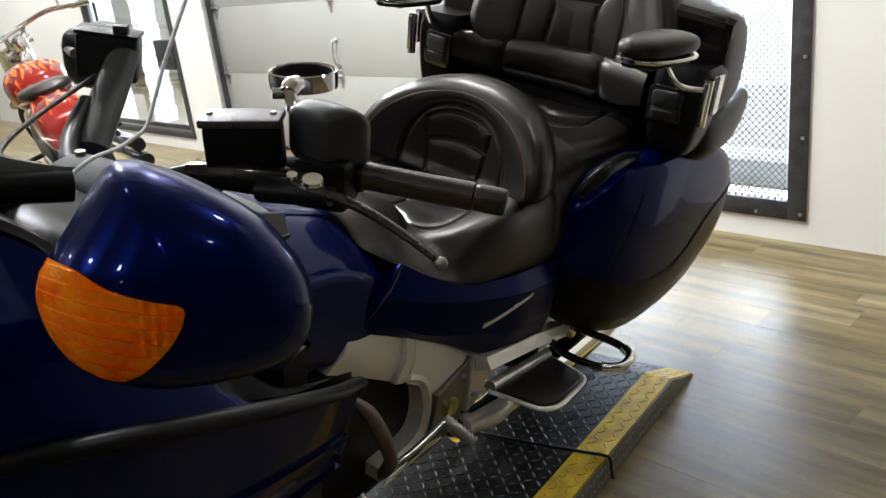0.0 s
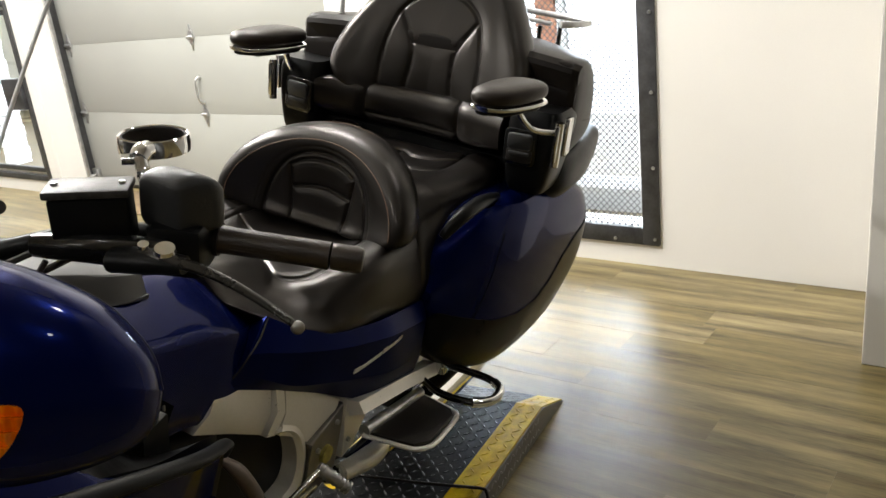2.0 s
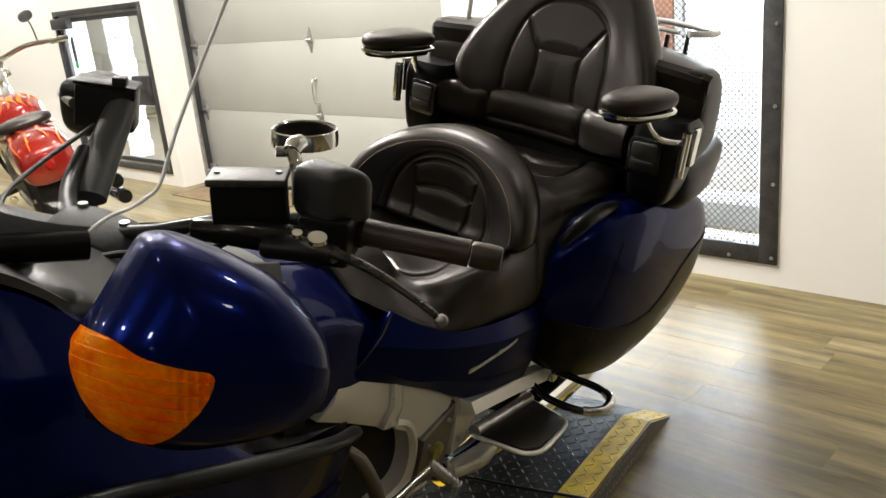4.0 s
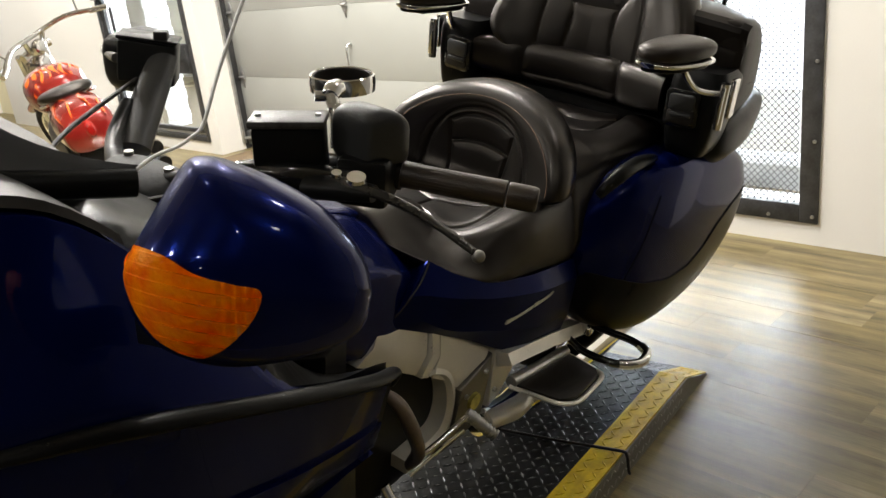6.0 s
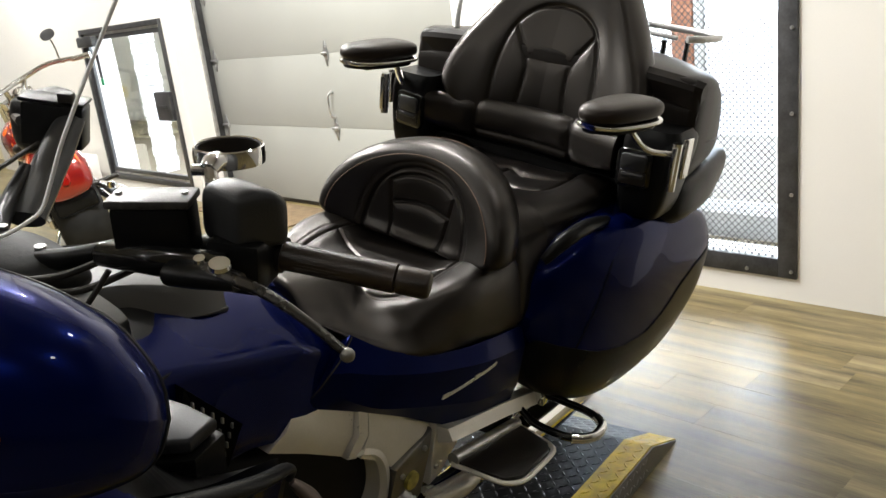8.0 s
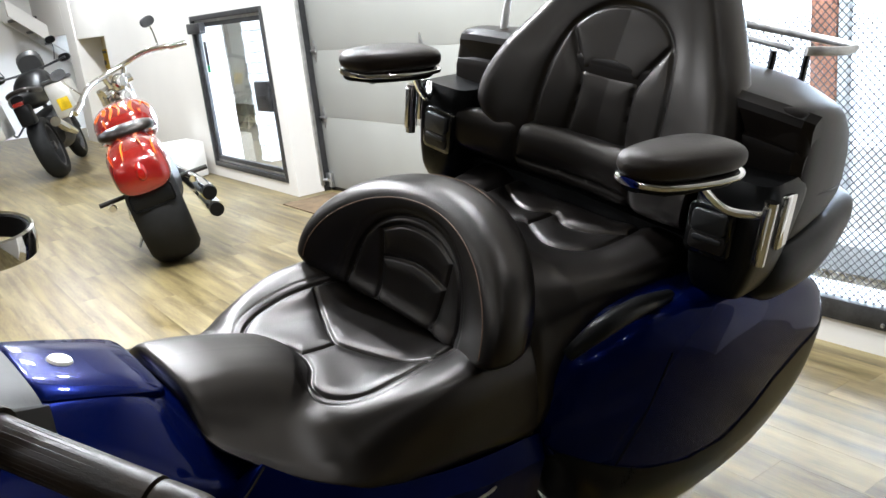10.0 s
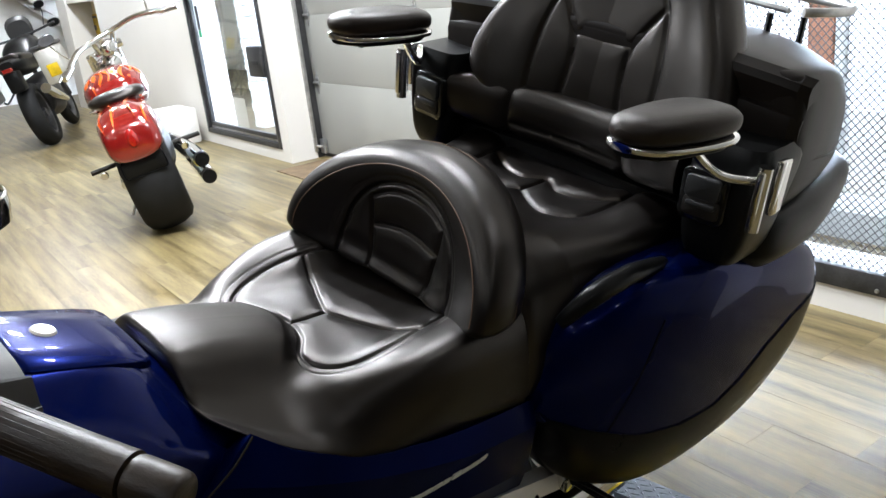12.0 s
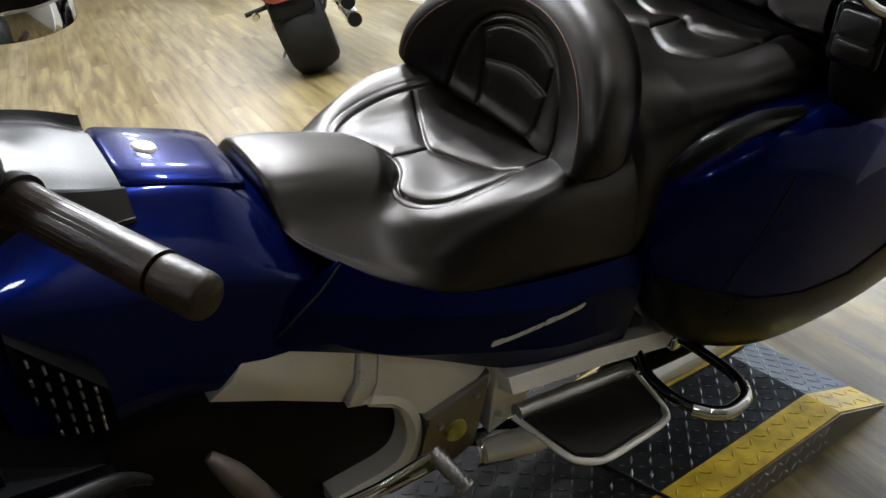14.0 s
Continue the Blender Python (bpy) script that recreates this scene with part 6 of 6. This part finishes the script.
part("swingarm", tube([(0.15, 0.0, 0.325), (0.16, -0.4, 0.36)], 0.03, 6, 12), M_CHROME, cr)
part("side_stand", tube([(0.1, -0.6, 0.2), (0.24, -0.45, 0.03)], 0.012, 8, 10), M_CHROME, cr)


def adventure(name, label, x, y, rz, lean, body):
    b = bike_frame(name, label, x, y, rz, lean)
    wheel(b, 0, 0, 0.33, 0.18, 0.22, spokes=8, rimmat=M_STEELBLACK)
    wheel(b, 0, -1.5, 0.34, 0.12, 0.25, spokes=8, rimmat=M_STEELBLACK)
    part("body", blob([(0.3, 0, 0.86, 0.06, 0.04, 2.4), (0.1, 0, 0.84, 0.13, 0.08, 2.6), (-0.4, 0, 0.82, 0.16, 0.1, 2.6), (-0.7, 0, 0.92, 0.2, 0.16, 2.5), (-1.0, 0, 0.95, 0.17, 0.16, 2.4), (-1.15, 0, 0.95, 0.08, 0.1, 2.2)]), body, b)
    part("seat", blob([(0.15, 0, 0.9, 0.05, 0.03, 2.4), (0.1, 0, 0.91, 0.13, 0.05, 2.6), (-0.3, 0, 0.88, 0.15, 0.05, 2.6), (-0.55, 0, 0.9, 0.1, 0.05, 2.4)]), M_LEATHER, b)
    part("engine", blob([(-0.3, 0, 0.45, 0.15, 0.16, 3), (-0.6, 0, 0.45, 0.2, 0.22, 3), (-1.0, 0, 0.5, 0.14, 0.2, 3)]), M_STEELBLACK, b)
    for s in (1, -1):
        pn = part("pannier", box((s * 0.37 - 0.11, -0.2, 0.55), (s * 0.37 + 0.11, 0.25, 0.9), 0.03), M_PANNIER, b, "bare aluminium pannier")
        part("pannier_lid", box((s * 0.37 - 0.115, -0.205, 0.9), (s * 0.37 + 0.115, 0.255, 0.94), 0.015), M_STEELBLACK, pn)
        part("sticker", box((s * 0.37 - 0.06, 0.2505, 0.62), (s * 0.37 + 0.05, 0.2535, 0.74), 0.001), M_YELLOW, pn, "yellow reflective sticker")
        part("fork_tube", tube([(s * 0.1, -1.5, 0.34), (s * 0.1, -1.2, 1.0)], 0.027, 6, 12), M_STEELBLACK, b)
        part("hand_guard", blob([(-1.12, s * 0.36, 1.12, 0.02, 0.03, 2.4), (-1.1, s * 0.37, 1.12, 0.07, 0.045, 2.4), (-1.04, s * 0.38, 1.12, 0.06, 0.04, 2.4)], 6, 16), M_BLACKPL, b)
        mi = part("mirror", blob([(-1.04, s * 0.33, 1.34, 0.03, 0.02, 2.4), (-1.03, s * 0.33, 1.34, 0.055, 0.04, 2.4), (-1.01, s * 0.33, 1.34, 0.05, 0.035, 2.4)], 6, 16), M_BLACKPL, b)
        part("mirror_stem", tube([(s * 0.28, -1.0, 1.13), (s * 0.32, -1.03, 1.24), (s * 0.33, -1.03, 1.31)], 0.006, 8, 8), M_STEELBLACK, mi)
        part("pannier_rail", tube([(s * 0.2, 0.2, 0.56), (s * 0.24, -0.1, 0.53), (s * 0.2, -0.4, 0.6)], 0.01, 12, 8), M_STEELBLACK, b)
    part("handlebar", tube([(-0.4, -0.96, 1.12), (-0.15, -1.06, 1.1), (0.15, -1.06, 1.1), (0.4, -0.96, 1.12)], 0.013, 24, 10), M_STEELBLACK, b)
    part("screen", blob([(-1.1, 0, 1.15, 0.12, 0.12, 2.6), (-1.16, 0, 1.18, 0.14, 0.14, 2.6), (-1.18, 0, 1.18, 0.13, 0.13, 2.6)], 6, 20), M_GREYPL, b)
    part("rear_fender", box((-0.07, 0.15, 0.6), (0.07, 0.34, 0.8), 0.02), M_BLACKPL, b)
    part("tail_lamp", box((-0.05, 0.33, 0.8), (0.05, 0.36, 0.84), 0.008), M_RED, b)
    part("exhaust", tube([(-0.2, -0.6, 0.35), (-0.22, -0.1, 0.45), (-0.22, 0.25, 0.55)], [0.03, 0.05, 0.05], 12, 14), M_CHROME, b)
    part("side_stand", tube([(0.1, -0.6, 0.25), (0.28, -0.55, 0.03)], 0.012, 8, 10), M_STEELBLACK, b)
    return b


M_PANNIER = mat("bare_pannier_aluminium", (0.55, 0.54, 0.5), 0.4, 0.6, vary=0.1)
adventure("adventure_motorcycle", "black adventure motorcycle with aluminium panniers, parked on the planks", -7.86, 2.01, -110, 14, M_BLACKPL)
spare = thing("spare_tyre", "black spare tyre standing on the floor by the far wall", "tyre", pose(-10.14, 1.4, 0.0, 0, 12, -60))
part("tyre_ring", lathe_x([(-0.06, 0.22), (-0.09, 0.25), (-0.09, 0.29), (-0.05, 0.325), (0.05, 0.325), (0.09, 0.29), (0.09, 0.25), (0.06, 0.22)]), M_TYRE, spare, m=pose(0, 0, 0.33))
shelf = thing("storage_shelf", "brown wooden storage shelf against the end wall", "shelf")
M_SHELF = mat("brown_shelf_wood", (0.2, 0.12, 0.06), 0.6, vary=0.25, stretch=(1, 1, 6))
for y in (0.2, 1.55):
    part("side", box((-12.95, y, 0), (-12.5, y + 0.05, 1.5), 0.004), M_SHELF, shelf)
for z in (0.1, 0.55, 1.0, 1.45):
    part("board", box((-12.95, 0.25, z), (-12.5, 1.55, z + 0.04), 0.004), M_SHELF, shelf)

# far end: niche column, yellow sign and staircase
structure("column", box((-11.0, WY - 0.02, 0), (-10.5, WY + 0.4, H), 0.005), M_WALL, "white square column", "column")
structure("niche_back", box((-10.5, WY + 0.3, 0), (NX, WY + 0.36, H)), M_CREAM, "cream painted back of the wall niche")
structure("niche_head", box((-10.5, WY, 1.36), (NX, WY + 0.3, H), 0.004), M_WALL, "white wall over the niche")
structure("beam", box((XL, WY - 0.02, 1.45), (-11.0, WY + 0.28, 2.2)), M_WALL, "white beam over the stair opening", "beam")
sg = thing("wall_sign", "yellow safety sign on the back of the cream niche", "sign")
part("sign_plate", box((-10.66, WY + 0.285, 0.95), (-10.2, WY + 0.297, 1.2), 0.003), M_YELLOW, sg)
part("sign_bar", box((-10.6, WY + 0.281, 1.15), (-10.3, WY + 0.2845, 1.18)), M_STEELBLACK, sg)
part("sign_bar", box((-10.5, WY + 0.281, 1.0), (-10.4, WY + 0.2845, 1.06)), M_STEELBLACK, sg)
st = thing("staircase", "white painted staircase with grey treads beyond the far opening", "staircase")
for x in (-12.1, -12.9):
    part("stringer", prism([(2.5, 2.02), (2.5, 1.78), (4.6, 0.0), (4.9, 0.0)], "x", x - 0.03, x + 0.03, 0.004), M_WALL, st)
for k in range(9):
    part("tread", box((-12.87, 2.6 + 0.22 * k, 1.72 - 0.186 * k), (-12.13, 2.88 + 0.22 * k, 1.755 - 0.186 * k), 0.004), M_GREYPL, st)
cab = thing("storage_cabinet", "white low plastic bin standing against the wall", "bin")
part("bin_body", box((-6.6, 2.62, 0.0), (-6.15, 2.95, 0.32), 0.02), M_WALL, cab)

# ---- lift platform ----
PZ = 0.07
ramp = thing("lift_platform", "black tread-plate motorcycle ramp with yellow edges on the floor", "ramp", pose(0.455, 1.678, 0, 0, 0, 8.6))
W0, W1, W2 = -0.66, -0.08, 0.0
prof = [(-3.5, 0.0), (-3.3, PZ), (-0.012, PZ), (0.15, 0.006), (0.15, 0.0)]
deck = part("deck", prism(prof, "x", W0 + 0.085, W1), M_PLATE, ramp, smooth=False)
edge_l = part("edge_plate", prism(prof, "x", W1 + 0.0005, W2), M_YELLOW, ramp, "yellow painted tread-plate edge", smooth=False)
part("edge_plate", prism(prof, "x", W0, W0 + 0.0845), M_YELLOW, ramp, "yellow painted tread-plate edge", smooth=False)
skirt = part("side_plate", prism([(-3.5, 0.0), (-3.3, PZ - 0.004), (-0.012, PZ - 0.004), (0.148, 0.003), (0.148, 0.0)], "x", W2 + 0.0005, W2 + 0.004), M_ALUDARK, ramp, "bare metal side plate", smooth=False)


def treads(x0, x1, y0, y1, step, place, name, material, parent):
    """Small raised lozenges in turned pairs."""
    vs, fs = [], []
    ny, nx = int((y1 - y0) / step), max(1, int((x1 - x0) / step))
    for j in range(ny):
        for i in range(nx):
            cx, cy = x0 + (i + 0.5) * (x1 - x0) / nx, y0 + (j + 0.5) * step
            a = math.radians(45 if (i + j) % 2 else -45)
            c, s = math.cos(a), math.sin(a)
            k = len(vs)
            L, w, h = step * 0.52, step * 0.13, 0.0016
            for u, v, z in ((-L, 0, 0), (0, -w, 0), (L, 0, 0), (0, w, 0), (-L * 0.5, 0, h), (L * 0.5, 0, h)):
                vs.append(place(cx + u * c - v * s, cy + u * s + v * c, z))
            fs += [(k, k + 1, k + 4), (k + 1, k + 5, k + 4), (k + 1, k + 2, k + 5), (k + 2, k + 3, k + 5), (k + 3, k + 4, k + 5), (k + 3, k, k + 4)]
    me = bpy.data.meshes.new(name)
    me.from_pydata(vs, [], fs)
    me.materials.append(material)
    ob = new(name, me)
    ob.parent = parent
    return tagged(ob, kind="stuff")


def on_top(x, y, z):
    if y > -0.012:
        return (x, y, PZ + z - (y + 0.012) * 0.395)
    return (x, y, PZ + z)


ST = 0.026
treads(W0 + 0.09, W1, -2.2, 0.14, ST, on_top, "tread_relief", M_PLATEBUMP, deck)
treads(W1 + 0.003, W2 - 0.002, -2.2, 0.14, ST, on_top, "tread_relief", M_YELLOW, edge_l)
treads(0.004, PZ - 0.006, -2.2, -0.03, 0.0205, lambda x, y, z: (W2 + 0.004 + z, y, x), "tread_relief", M_GALV, skirt)
strap = thing("tie_strap", "black rubber strap lying across the ramp", "strap")
R2 = pose(0.455, 1.678, 0, 0, 0, 8.6)
pts = [R2 @ Vector(p) for p in ((-0.45, -0.5, PZ + 0.006), (-0.2, -0.47, PZ + 0.006), (-0.05, -0.445, PZ + 0.006), (0.0, -0.436, PZ + 0.005), (0.011, -0.434, PZ - 0.005), (0.012, -0.43, 0.02), (0.012, -0.425, 0.006))]
part("strap_band", tube(pts, 0.004, 40, 8), M_RUBBER, strap)

# ---- floor planks ----
PW, PL = 0.14, 1.22
sub = structure("floor", box((XL, YF, -0.1), (XR + 0.2, 6.2, -0.004)), M_GAP, "grey-brown wood-look plank floor", "floor")


def plank_mesh(x0, x1, name):
    bm = box((x0, 0, -0.004), (x1, PW - 0.0003, 0.0))
    me = mesh_of(name, bm, False)
    me.materials.append(M_WOOD)
    return me


full = plank_mesh(0, PL - 0.0003, "plank")
rnd = random.Random(7)
NEAR = (-6.2, 1.9, 0.35, 3.28)
far_v, far_f = [], []
rows = int((6.2 - YF) / PW)
for j in range(rows):
    y = YF + j * PW
    x = XL - rnd.random() * PL
    while x < XR + 0.2:
        if NEAR[0] < x < NEAR[1] and NEAR[2] < y < NEAR[3] - PW * 0.5:
            ob = new("plank", full)
            ob.location = (x, y, rnd.uniform(-0.0001, 0.0001))
            ob.parent = sub
        elif x + PL > XL and y < 3.2 or x < NX - PL:
            k = len(far_v)
            far_v += [(x, y, 0), (x + PL - 0.0012, y, 0), (x + PL - 0.0012, y + PW - 0.0012, 0), (x, y + PW - 0.0012, 0)]
            far_f.append((k, k + 1, k + 2, k + 3))
        x += PL
me = bpy.data.meshes.new("planks_beyond")
me.from_pydata(far_v, [], far_f)
me.materials.append(M_WOOD2)
ob = new("planks_beyond", me)
ob.parent = sub
tagged(ob, kind="stuff")
